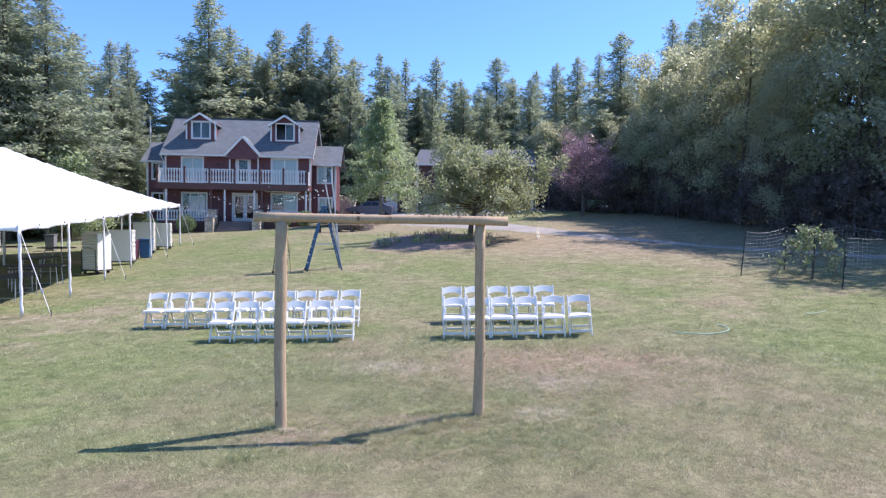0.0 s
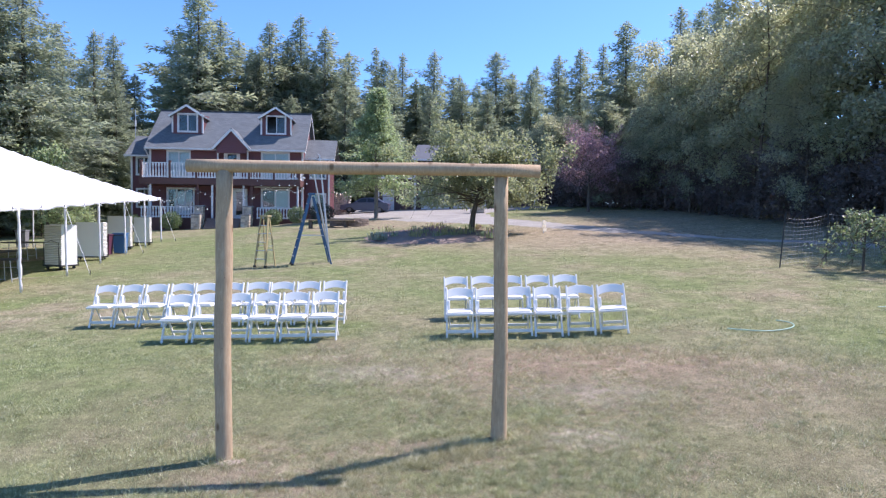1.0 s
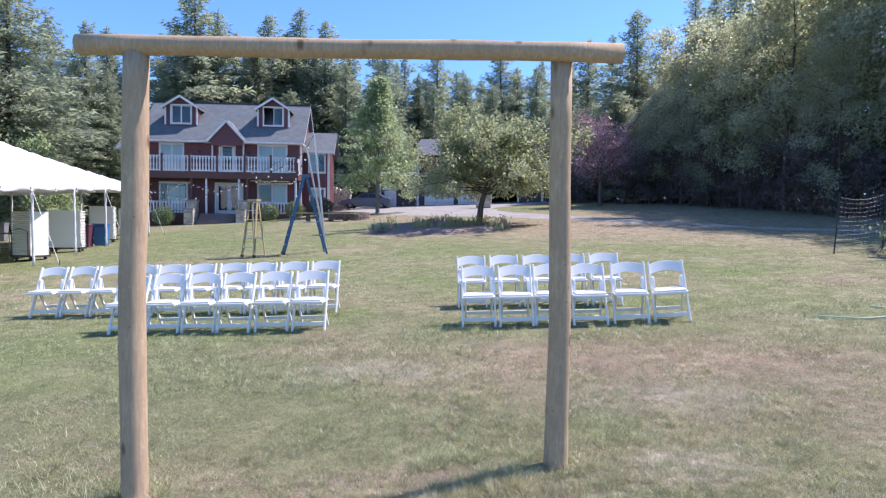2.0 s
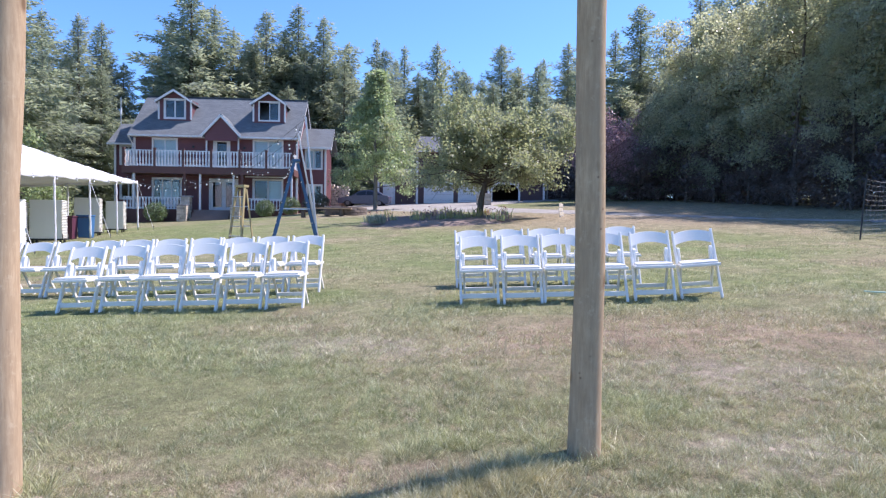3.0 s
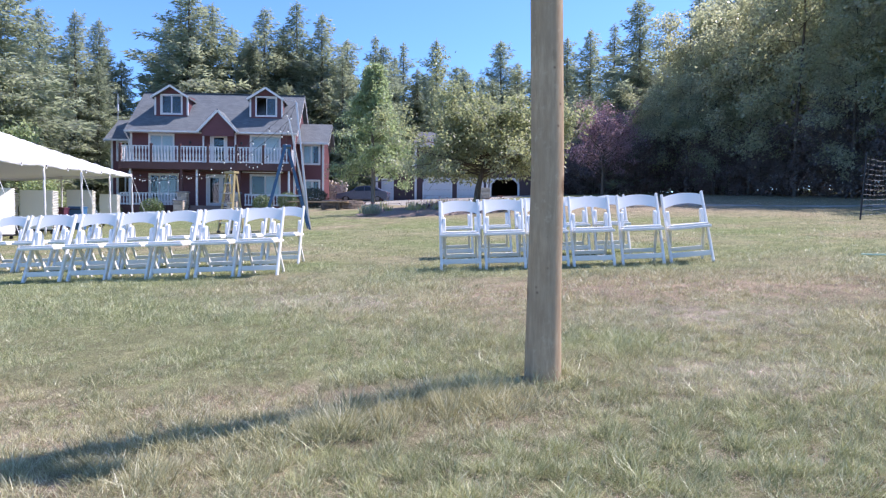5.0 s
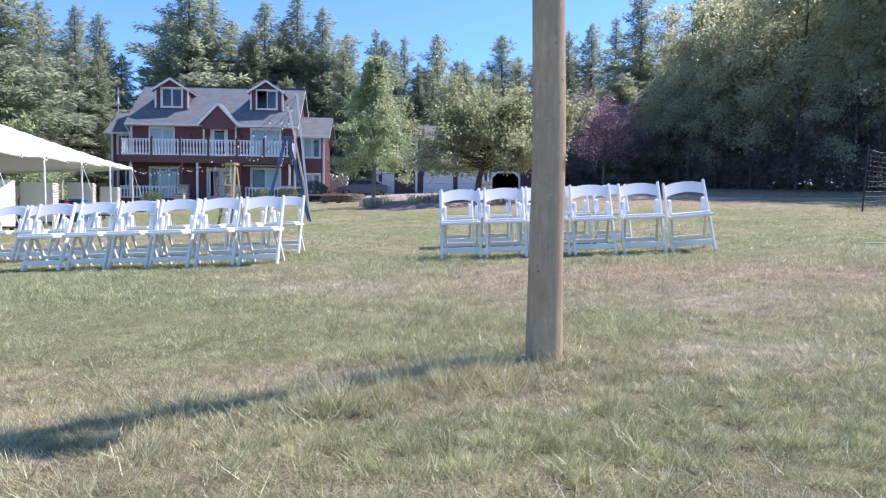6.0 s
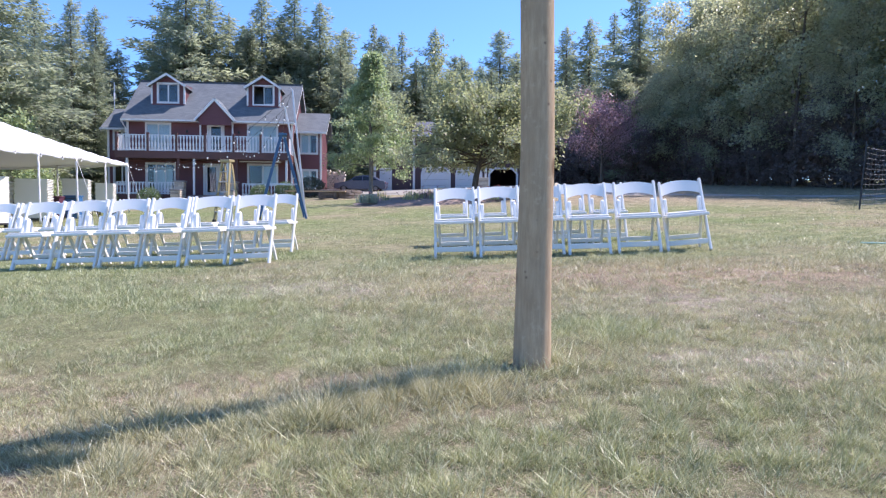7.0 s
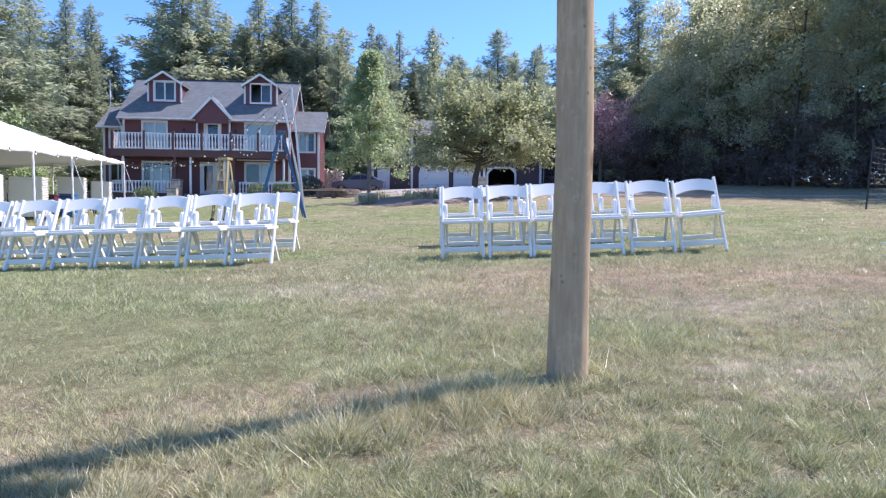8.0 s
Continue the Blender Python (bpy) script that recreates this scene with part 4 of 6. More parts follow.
def conifer_meshes(seed, h, spread_k=0.17, dens=1.0, bare=0.10, ragged=0.45, fine=1.0):
    """A fir: straight trunk and long limbs that sweep out and turn up at their tips, each a flat fan of small needle sprays."""
    r = random.Random(seed)
    trunk = bmesh.new()
    rod(trunk, [(0, 0, -0.4), (0, 0, h * 0.3), (0.05, 0, h * 0.7), (0, 0, h * 0.99)], [h * 0.015, h * 0.011, h * 0.005, 0.01], 7)
    verts, faces = [], []
    R = h * spread_k
    count = int(225 * dens)
    for i in range(count):
        t = bare + (0.985 - bare) * ((i + r.random()) / count) ** 0.86
        z, a = t * h, i * 2.4 + r.uniform(-0.5, 0.5)
        rr = R * min((1 - t) ** 0.72, (1 - t) * 2.1) * (0.70 + 0.30 * min(1, t / 0.2)) + 0.06
        ln = rr * r.uniform(0.42, 1.12) * (1 + ragged * noise.noise((math.cos(a) * 1.3 + seed * 7, math.sin(a) * 1.3, z * 0.30)) * 1.6)
        if r.random() < 0.10:
            ln *= 1.35
        ln = max(0.12, ln)
        ca, sa = math.cos(a), math.sin(a)
        lift = 0.10 + 1.15 * max(0, t - 0.5) + r.uniform(-0.12, 0.18)
        sag = 0.52 - 0.30 * t
        n = int((8 + (36 - 8 * t) * ln) * fine)
        for k in range(n):
            q = 0.04 + 0.96 * ((k + r.random()) / n) ** 0.95
            fan = (0.44 - 0.18 * t) * ln * (1.05 - q) ** 0.8 * min(1, q * 3) + 0.05
            o = r.gauss(0, 0.55) * fan
            x, y = ca * ln * q - sa * o, sa * ln * q + ca * o
            zz = z + ln * (lift * q - sag * q * q + 0.20 * q ** 4) - abs(o) * 0.28 + r.gauss(0, 0.14)
            size = min(0.16 + 0.045 * ln, 0.10 + 0.28 * ln) * r.uniform(0.65, 1.4) / fine ** 0.7
            sg = 0.9 if o > 0 else -0.9
            d = Vector((ca * 0.8 - sa * sg * r.random() + r.uniform(-.35, .35), sa * 0.8 + ca * sg * r.random() + r.uniform(-.35, .35), r.uniform(-0.75, 0.35))).normalized()
            nn = Vector((r.uniform(-1, 1), r.uniform(-1, 1), r.uniform(-0.5, 0.9)))
            s = d.cross(nn).normalized() * (size * 0.25)
            p, v0 = Vector((x, y, zz)), len(verts)
            verts.extend((p - s, p + s, p + d * size * 1.35))
            faces.append((v0, v0 + 1, v0 + 2))
    for k in range(26):                  # the leader
        q = k / 26
        z = h * (0.955 + 0.05 * q)
        a = r.uniform(0, 6.28)
        d = Vector((math.cos(a), math.sin(a), 0.9)).normalized()
        v0, p = len(verts), Vector((0, 0, z))
        s = d.cross(Vector((0.3, 0.2, 1))).normalized() * 0.035
        verts.extend((p - s, p + s, p + d * (0.42 - 0.25 * q)))
        faces.append((v0, v0 + 1, v0 + 2))
    tm = bpy.data.meshes.new("trunk")
    trunk.to_mesh(tm)
    trunk.free()
    tm.materials.append(BARK)
    return tm, mesh_of("crown", verts, faces, NEEDLE)


def broadleaf_meshes(seed, h, crown0, radius, leaves, leaf, mat, bark=BARK, trunk_r=0.12, lean=(0, 0), shape=None, clump=0.55, limbs=9, droop=0.15, far=False, rise=(0.25, 0.8), flat=0.8, shoots=0, floor=-9.0):
    """A broadleaved tree: tapered trunk, limbs and twigs, leaves gathered in clumps along them."""
    r = random.Random(seed)
    bm = bmesh.new()
    top = Vector((lean[0] * h, lean[1] * h, h * 0.93))
    tp = [Vector((0, 0, -0.3)), Vector((lean[0] * h * 0.2, lean[1] * h * 0.2, h * 0.25)), Vector((lean[0] * h * 0.6 + r.uniform(-.02, .02) * h, lean[1] * h * 0.6, h * 0.6)), top]
    rod(bm, tp, [trunk_r * 1.25, trunk_r, trunk_r * 0.55, 0.015], 9, 0.1)
    lb = bmesh.new()
    tips = []
    shape = shape or (lambda t: math.sqrt(max(0.03, math.sin(math.pi * (0.12 + 0.83 * t)))))
    for i in range(limbs * 3):
        t = (i + r.random()) / (limbs * 3)
        z0 = crown0 * 0.75 + (h * 0.85 - crown0 * 0.75) * t ** 0.9
        f = z0 / (h * 0.93)
        p0 = Vector((lean[0] * h * f, lean[1] * h * f, z0))
        a = i * 2.4 + r.uniform(-0.4, 0.4)
        ln = radius * shape(min(1, max(0, (z0 + 0.1 * h - crown0) / (h - crown0)))) * r.uniform(0.65, 1.12)
        d = Vector((math.cos(a), math.sin(a), r.uniform(*rise) * (0.6 + f)))
        d.normalize()
        p1, p2 = p0 + d * ln * 0.5, p0 + d * ln + Vector((0, 0, -droop * ln))
        rod(lb, [p0, p1, p2], [trunk_r * 0.38 * (1 - 0.6 * f), trunk_r * 0.2 * (1 - 0.5 * f), 0.008], 5, cap=False)
        for k in range(6):
            q = 0.3 + 0.7 * (k + r.random()) / 6
            b = p0.lerp(p1, q * 2) if q < 0.5 else p1.lerp(p2, q * 2 - 1)
            e = b + (rand_dir(r) + d * 0.6).normalized() * ln * r.uniform(0.18, 0.38)
            if not far:
                rod(lb, [b, e], [0.014, 0.005], 3, cap=False)
            tips.append((b, e))
    for _ in range(shoots):              # upright young wood over the crown
        b, e = tips[r.randrange(len(tips))]
        if e.z > crown0 + 0.45 * (h - crown0):
            f = e + Vector((r.gauss(0, 0.14), r.gauss(0, 0.14), 1)) * r.uniform(0.45, 1.0)
            rod(lb, [e, f], [0.010, 0.004], 3, cap=False)
            tips.extend([(e, f)] * 2)
    verts, faces = [], []
    for i in range(leaves):
        b, e = tips[r.randrange(len(tips))]
        c = b.lerp(e, r.uniform(0.2, 1.15))
        g = Vector((r.gauss(0, 1), r.gauss(0, 1), r.gauss(0, flat))) * clump * 0.42
        p = c + g
        if p.z < floor:
            p.z = floor + r.random() * 0.5 + 0.25 * (floor - p.z)
        d = (rand_dir(r) + Vector((0, 0, -0.55)) + (e - b).normalized() * 0.5).normalized()
        n = (Vector((0, 0, 1)) + rand_dir(r) * 0.8).normalized()
        s = leaf * r.uniform(0.65, 1.35)
        if far:
            leaf_tri(verts, faces, p, d, n, s, s * 0.85)
        else:
            leaf_quad(verts, faces, p, d, n, s, s * 0.6)
    tm = bpy.data.meshes.new("trunk")
    bm.to_mesh(tm)
    bm.free()
    lm = bpy.data.meshes.new("branchwork")
    lb.to_mesh(lm)
    lb.free()
    for me in (tm, lm):
        me.materials.append(bark)
        me.polygons.foreach_set("use_smooth", [True] * len(me.polygons))
    return tm, mesh_of("crown", verts, faces, mat), lm


def tree(name, meshes, x, y, scale, turn, label, category="tree", group="", squash=1.0):
    t = empty(name, Matrix.Translation((x, y, gnd(x, y) - 0.05)) @ Matrix.Rotation(turn, 4, "Z") @ Matrix.Diagonal((scale * squash, scale * squash, scale, 1)), label, category, group)
    for nm, me in zip(("trunk", "crown", "branchwork"), meshes):
        ob = new(nm, me)
        ob.parent = t
        if nm != "trunk":
            ob["kind"] = "stuff"
    return t


CONIFERS = [conifer_meshes(1, 20, 0.20, 1.0, 0.03, 0.45, 1.25), conifer_meshes(2, 20, 0.175, 0.95, 0.05, 0.45, 1.25), conifer_meshes(3, 20, 0.235, 1.1, 0.03, 0.45, 1.25), conifer_meshes(4, 20, 0.13, 0.75, 0.10), conifer_meshes(5, 20, 0.19, 1.1, 0.06, 0.6, 1.7), conifer_meshes(6, 20, 0.21, 1.1, 0.06, 0.6, 1.7)]
FIR = "tall dark green fir in the forest edge behind the lawn"
rt = random.Random(21)
# the firs whose tops stand against the sky: x, y, height, kind
for x, y, h, k in ((-33.5, 42, 22, 5), (-36.5, 45, 21, 4), (-33.4, 54, 16.5, 4), (-36.6, 62, 18.2, 1), (-30.0, 66, 24, 2), (-27.4, 70, 19.6, 0), (-33.0, 68, 20, 2), (-24.7, 72, 22, 0),
                   (-21.8, 74, 23.2, 1), (-18.4, 72, 21, 0), (-16.4, 75, 19, 2), (-13.8, 78, 20, 3), (-11.2, 82, 20, 3), (-7.0, 80, 19.6, 1), (-4.4, 88, 18.4, 3), (0.5, 84, 20.2, 2), (5.0, 90, 16, 3)):
    tree("fir", CONIFERS[k], x, y, h / 20, rt.uniform(0, 6), FIR, group="firs of the forest edge", squash=1.4)
    for s in (-1, 1) if y < 76 else (1,):
        tree("fir", CONIFERS[(4 if s < 0 else 5) if k > 3 else (k + s) % 3], x + s * rt.uniform(1.3, 2.3), y + rt.uniform(-1, 2), h * rt.uniform(0.74, 0.90) / 20, rt.uniform(0, 6), FIR, group="firs of the forest edge", squash=1.4)
for x, y, h, k in ((6.6, 66, 14.8, 1), (8.4, 64, 14.8, 0), (11.4, 58, 15.6, 2), (10.2, 62, 14.6, 3), (-41, 60, 19, 0), (2.6, 86, 17, 1), (-2, 92, 18, 0), (-9, 86, 17, 2), (-20, 84, 19, 0), (-29, 78, 21, 1)):
    tree("fir", CONIFERS[k], x, y, h / 20, rt.uniform(0, 6), FIR, group="firs of the forest edge", squash=1.4)
# fuller, lower growth that closes the wood behind the house and tent
for i in range(26):
    t = i / 25
    x = -46 + 62 * t + rt.uniform(-1.2, 1.2)
    y = (50 + 16 * smooth(-46, -30, x) + 8 * smooth(-16, -8, x)) + rt.uniform(-2, 5) + (6 if i % 2 else 0)
    if -27 < x < -10 and y < 62:
        y = 63 + rt.uniform(0, 5)
    tree("fir", CONIFERS[rt.choice((0, 2, 2, 1))], x, y, rt.uniform(0.62, 0.92), rt.uniform(0, 6), "younger full green fir in the forest edge", group="firs of the forest edge", squash=1.4)
for i in range(12):
    x, y = -33.6 - 1.4 * i + rt.uniform(-1, 1), 43.5 + rt.uniform(-3, 6) - 1.2 * i
    if x > -34:
        y = max(y, 50)
    tree("fir", CONIFERS[rt.choice((4, 5))], x, y, rt.uniform(0.5, 0.7), rt.uniform(0, 6), "younger full green fir behind the tent", group="firs of the forest edge", squash=1.4)

# the alder wood on the sunny side
ALDERS = [broadleaf_meshes(31, 15, 3.0, 3.8, 16000, 0.155, LEAF, BARK, 0.09, clump=0.75, limbs=9, far=True), broadleaf_meshes(32, 15, 2.6, 3.4, 15500, 0.150, LEAF, BARK, 0.09, clump=0.7, limbs=9, far=True),
          broadleaf_meshes(33, 15, 3.2, 4.2, 16500, 0.160, LEAF, BARK, 0.09, clump=0.8, limbs=10, far=True)]
ALD = "leafy alder with pale trunk in the shaded wood"
EDGE = ((10.6, 61), (12.4, 52), (13.6, 44), (15.8, 35), (19.5, 28), (23.5, 20), (28, 10))


def wood_edge(t):
    q = t * (len(EDGE) - 1)
    i = min(int(q), len(EDGE) - 2)
    f = q - i
    return EDGE[i][0] + (EDGE[i + 1][0] - EDGE[i][0]) * f, EDGE[i][1] + (EDGE[i + 1][1] - EDGE[i][1]) * f


for row, (off, lo, hi) in enumerate(((0.4, 0.52, 1.0), (3.0, 0.72, 1.08), (6.8, 0.9, 1.1))):
    for i in range(15):
        ex, ey = wood_edge(i / 14)
        x, y = ex + off * 0.92 + rt.uniform(-0.7, 0.7), ey + off * 0.4 + rt.uniform(-1.2, 1.2)
        tree("alder", ALDERS[(i + row) % 3], x, y, rt.uniform(lo, hi) * (0.76 + 0.24 * smooth(0, 6, i) + 0.24 * smooth(5, 8, i)), rt.uniform(0, 6), ALD, group="alders of the shaded wood")
for x, y, h, k in ((14.5, 53, 15.5, 1), (16.0, 49, 15, 0), (17.0, 56, 16, 2), (19.5, 46, 16.5, 1), (24, 38, 17, 2), (27, 30, 17, 1)):
    tree("fir", CONIFERS[k], x, y, h / 20, rt.uniform(0, 6), "tall fir standing among the alders", group="firs of the forest edge", squash=1.25)
# lower growth behind the plum, where the wood turns to the drive
for x, y, k, h in ((9.6, 56.5, 0, 9.5), (7.9, 58.5, 1, 8.8), (6.2, 61, 2, 8.6), (4.4, 64, 0, 8.0)):
    tree("alder", ALDERS[k], x, y, h / 15, rt.uniform(0, 6), ALD, group="alders of the shaded wood", squash=1.15)
# undergrowth that closes the wood below the crowns; its leaf tone imitates shade
UNDER = [broadleaf_meshes(41, 4.2, 0.05, 2.3, 4600, 0.14, LEAF_SHADED, BARK, 0.05, clump=0.6, limbs=9, far=True), broadleaf_meshes(42, 4.0, 0.05, 2.5, 4600, 0.14, LEAF_SHADED, BARK, 0.05, clump=0.6, limbs=9, far=True)]
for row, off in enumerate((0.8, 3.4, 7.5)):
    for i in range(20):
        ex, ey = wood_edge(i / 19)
        tree("thicket", UNDER[(i + row) % 2], ex + off * 0.92 + rt.uniform(-0.5, 0.5), ey + off * 0.4 + rt.uniform(-0.8, 0.8), rt.uniform(0.75, 1.15), rt.uniform(0, 6), "dense thicket under the alders, leaves toned like deep shade", "shrub", "thickets under the alders")
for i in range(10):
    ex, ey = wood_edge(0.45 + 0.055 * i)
    tree("thicket", UNDER[i % 2], ex + 10.5, ey + 4.5, 1.25, i * 1.7, "dense thicket under the alders, leaves toned like deep shade", "shrub", "thickets under the alders")
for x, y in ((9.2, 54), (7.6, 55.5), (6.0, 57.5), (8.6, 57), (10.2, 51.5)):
    tree("thicket", UNDER[int(x) % 2], x, y, 0.95, x * 3, "dense thicket under the alders, leaves toned like deep shade", "shrub", "thickets under the alders")

# single trees
maple = broadleaf_meshes(51, 10.6, 1.9, 3.6, 25000, 0.165, LEAF_MAPLE, BARKP, 0.12, shape=lambda t: max(0.04, 1.0 - t) ** 1.05 * (0.62 + 0.38 * min(1, t * 3.2)), clump=0.55, limbs=16, droop=0.05, rise=(0.10, 0.42), flat=0.45)
tree("maple_tree", maple, -7.9, 47.0, 1.0, 0.4, "young bright green maple with slim pale trunk on grass")
cherry = broadleaf_meshes(52, 4.1, 1.9, 4.2, 42000, 0.13, LEAF_CHERRY, BARK, 0.13, lean=(0.18, 0.0), shape=lambda t: 1.0 - 0.6 * t, clump=0.42, limbs=22, droop=0.12, rise=(0.0, 0.5), flat=0.65, shoots=80, floor=1.35)
tree("cherry_tree", cherry, -0.75, 33.2, 1.0, 0.0, "wide-crowned green cherry tree with dark leaning trunk in the flower bed")
plum = broadleaf_meshes(53, 4.9, 1.6, 3.7, 11000, 0.12, LEAF_PLUM, BARK, 0.10, clump=0.34, limbs=13, rise=(0.35, 0.95), droop=0.0, shape=lambda t: 0.95 - 0.45 * t, shoots=50)
tree("plum_tree", plum, 7.15, 48.5, 1.0, 1.0, "purple-leaved plum tree at the shaded drive")
LEAF_SAPLING = mat_leaf("sapling_leaves", (0.125, 0.165, 0.085), (0.235, 0.285, 0.165), 0.4, 0.5)
sap = broadleaf_meshes(54, 1.6, 0.7, 1.35, 1500, 0.10, LEAF_SAPLING, BARK, 0.035, shape=lambda t: 1.0 - 0.4 * t, clump=0.13, limbs=5, droop=0.95)
tree("fruit_sapling", sap, 10.15, 20.1, 1.0, 0.3, "small drooping fruit tree with pale green leaves inside wire fence", "sapling")

# ---- the marquee ----
A0, A1 = Vector((-11.6, 15.6, 0)), Vector((-17.3, 35.0, 0))
TE = (A1 - A0).normalized()
TN = Vector((-TE.y, TE.x, 0))            # into the tent, away from the lawn's middle
TL, TW = (A1 - A0).length, 12.2
EAVE = 2.34


def tent_point(s, d, dz=0.0):
    """s metres along the long side, d metres in; returns the place at ground height."""
    p = A0 + TE * s + TN * d
    return Vector((p.x, p.y, gnd(p.x, p.y) + dz))


def marquee():
    o = tent_point(TL / 2, TW / 2)
    t = empty("marquee", Matrix.Translation(o), "large white party tent with peaked roof and scalloped edge", "tent")
    ns, nd = 48, 30
    bm = bmesh.new()
    grid = {}
    for i in range(ns + 1):
        for j in range(nd + 1):
            s, d = TL * i / ns, TW * j / nd
            edge = min(s, TL - s, d, TW - d)
            k = edge / (TW / 2)
            base = tent_point(s, d).z
            # eave line dips a little between the poles
            near = abs((s / (TL / 6)) % 1 - 0.5) if edge == min(d, TW - d) else abs((d / (TW / 4)) % 1 - 0.5)
            sag = 0.07 * (0.5 - near) * 2 * max(0, 1 - k * 4)
            rise = 2.92 * (0.78 * k + 0.22 * k * k)
            p = tent_point(s, d, EAVE + 0.05 + rise - sag + 0.012 * noise.noise((s * 0.8, d * 0.8, 0)))
            grid[i, j] = bm.verts.new(p - o)
    for i in range(ns):
        for j in range(nd):
            bm.faces.new((grid[i, j], grid[i + 1, j], grid[i + 1, j + 1], grid[i, j + 1]))
    top = part("roof_canopy", bm, CANVAS, t, "white vinyl roof", True)
    sol = top.modifiers.new("thickness", "SOLIDIFY")
    sol.thickness = 0.012
    for i in range(1, 6):                # welded seams run up from the poles
        s = TL * i / 6
        pts = []
        for q in range(9):
            d = TW / 2 * q / 8
            k = min(d, s, TL - s) / (TW / 2)
            pts.append(tent_point(s, d, EAVE + 0.055 + 2.92 * (0.78 * k + 0.22 * k * k)) - o)
        part("seam", rodded(pts, 0.014, 5), CANVAS, top)
    # scalloped valance all round
    for name, f, length, bays in (("a", lambda q: (q, 0.0), TL, 6), ("b", lambda q: (q, TW), TL, 6), ("c", lambda q: (0.0, q), TW, 4), ("d", lambda q: (TL, q), TW, 4)):
        bm = bmesh.new()
        n = int(length / 0.12)
        prev = None
        for i in range(n + 1):
            q = length * i / n
            bay = abs((q / (length / bays)) % 1 - 0.5) * 2
            drop = 0.10 + 0.012 * abs(math.sin(q * math.pi / 0.4)) + 0.08 * bay ** 8
            out = 0.03 + 0.018 * math.sin(q * 5.0)
            s, d = f(q)
            p = tent_point(s, d, EAVE + 0.045 - 0.07 * (1 - bay))
            push = {"a": -TN, "b": TN, "c": -TE, "d": TE}[name] * out
            a, b = bm.verts.new(p - o), bm.verts.new(p - o + push + Vector((0, 0, -drop)))
            if prev:
                bm.faces.new((prev[0], a, b, prev[1]))
            prev = (a, b)
        v = part("valance", bm, CANVAS, t, "", True)
        v.modifiers.new("thickness", "SOLIDIFY").thickness = 0.006
    spots = [(TL * i / 6, 0.0) for i in range(7)] + [(TL * i / 6, TW) for i in range(7)] + [(0.0, TW * k / 4) for k in (1, 2, 3)] + [(TL, TW * k / 4) for k in (1, 2, 3)]
    for k, (s, d) in enumerate(spots):
        tilt = 0.10 if d == 0 else 0.0
        foot = tent_point(s + 0.0, d - tilt * 0.4) - o
        head = tent_point(s, d, EAVE + 0.05) - o
        pole = part("pole", rodded([foot + Vector((0, 0, -0.02)), foot.lerp(head, 0.5), head], 0.030, 10), TRIM, t, "white pole wrapped in fabric", True)
        wrap = [foot.lerp(head, 0.02 + 0.92 * q / 14) for q in range(15)]
        part("wrap", rodded([p + Vector((0.006 * math.sin(q * 2.3), 0.006 * math.cos(q * 1.7), 0)) for q, p in enumerate(wrap)], [0.038 + 0.005 * math.sin(q * 1.9 + k) for q in range(15)], 9), CANVAS, pole, "", True)
    for s, d in ((TL * 0.33, TW / 2), (TL * 0.67, TW / 2)):
        part("centre_pole", rodded([tent_point(s, d) - o, tent_point(s, d, 5.2) - o], 0.05, 10), STEEL, t)
    for i in (0, 2, 4, 6):
        s = TL * i / 6
        a = tent_point(s, 0.02, EAVE + 0.02) - o
        b = tent_point(s - 0.15, -0.78, 0.02) - o
        rope = part("guy_strap", barred(a, b, 0.03, 0.006, tuple(TE)), TRIM, t)
        part("ratchet", barred(b.lerp(a, 0.25), b.lerp(a, 0.30), 0.055, 0.04, tuple(TE)), STEEL, rope)
        part("stake", rodded([b + Vector((0, 0, -0.15)), b + Vector((0, 0, 0.14))], 0.012, 6), BLACK, rope)
    return t


marquee()


def round_table(x, y, first=None):
    m = pose(x, y, gnd(x, y), 0, 0, rng.uniform(0, 90))
    if first:
        return copy_thing(first, m)
    t = empty("round_table", m, "round dark folding banquet table under the tent", "table", "tables under the tent")
    bm = bmesh.new()
    bmesh.ops.create_cone(bm, cap_ends=True, segments=36, radius1=0.76, radius2=0.76, depth=0.03, matrix=Matrix.Translation((0, 0, 0.735)))
    part("tabletop", bm, TABLETOP, t)
    for sx in (-1, 1):
        for sy in (-1, 1):
            part("leg", rodded([(sx * 0.42, sy * 0.28, 0), (sx * 0.36, sy * 0.28, 0.72)], 0.014, 6), STEEL, t)
        part("brace", rodded([(sx * 0.40, -0.28, 0.2), (sx * 0.40, 0.28, 0.2)], 0.01, 6), STEEL, t)
    return t


t0 = round_table(-19.3, 27.6)
for s, d in ((4.5, 3.2), (4.5, 7.0), (8.2, 5.2), (7.0, 9.2), (12.0, 8.8), (15.5, 6.5), (16.5, 10.0), (1.8, 4.6), (1.6, 8.6)):
    p = tent_point(s, d)
    round_table(p.x, p.y, t0)


def long_table(s, d, turn):
    p = tent_point(s, d)
    t = empty("folding_table", pose(p.x, p.y, p.z, 0, 0, turn), "long dark folding table under the tent", "table", "tables under the tent")
    part("tabletop", boxed(-0.92, 0.92, -0.38, 0.38, 0.71, 0.75, 0.008), TABLETOP, t)
    for sx in (-1, 1):
        for sy in (-1, 1):
            part("leg", rodded([(sx * 0.75, sy * 0.3, 0), (sx * 0.70, sy * 0.3, 0.71)], 0.014, 6), STEEL, t)
        part("brace", rodded([(sx * 0.74, -0.3, 0.12), (sx * 0.74, 0.3, 0.12)], 0.012, 6), STEEL, t)
    return t


long_table(3.4, 1.5, 106)
long_table(6.2, 2.0, 20)
long_table(1.2, 1.9, 106)
long_table(5.6, 1.9, 106)
long_table(2.6, 3.4, 16)
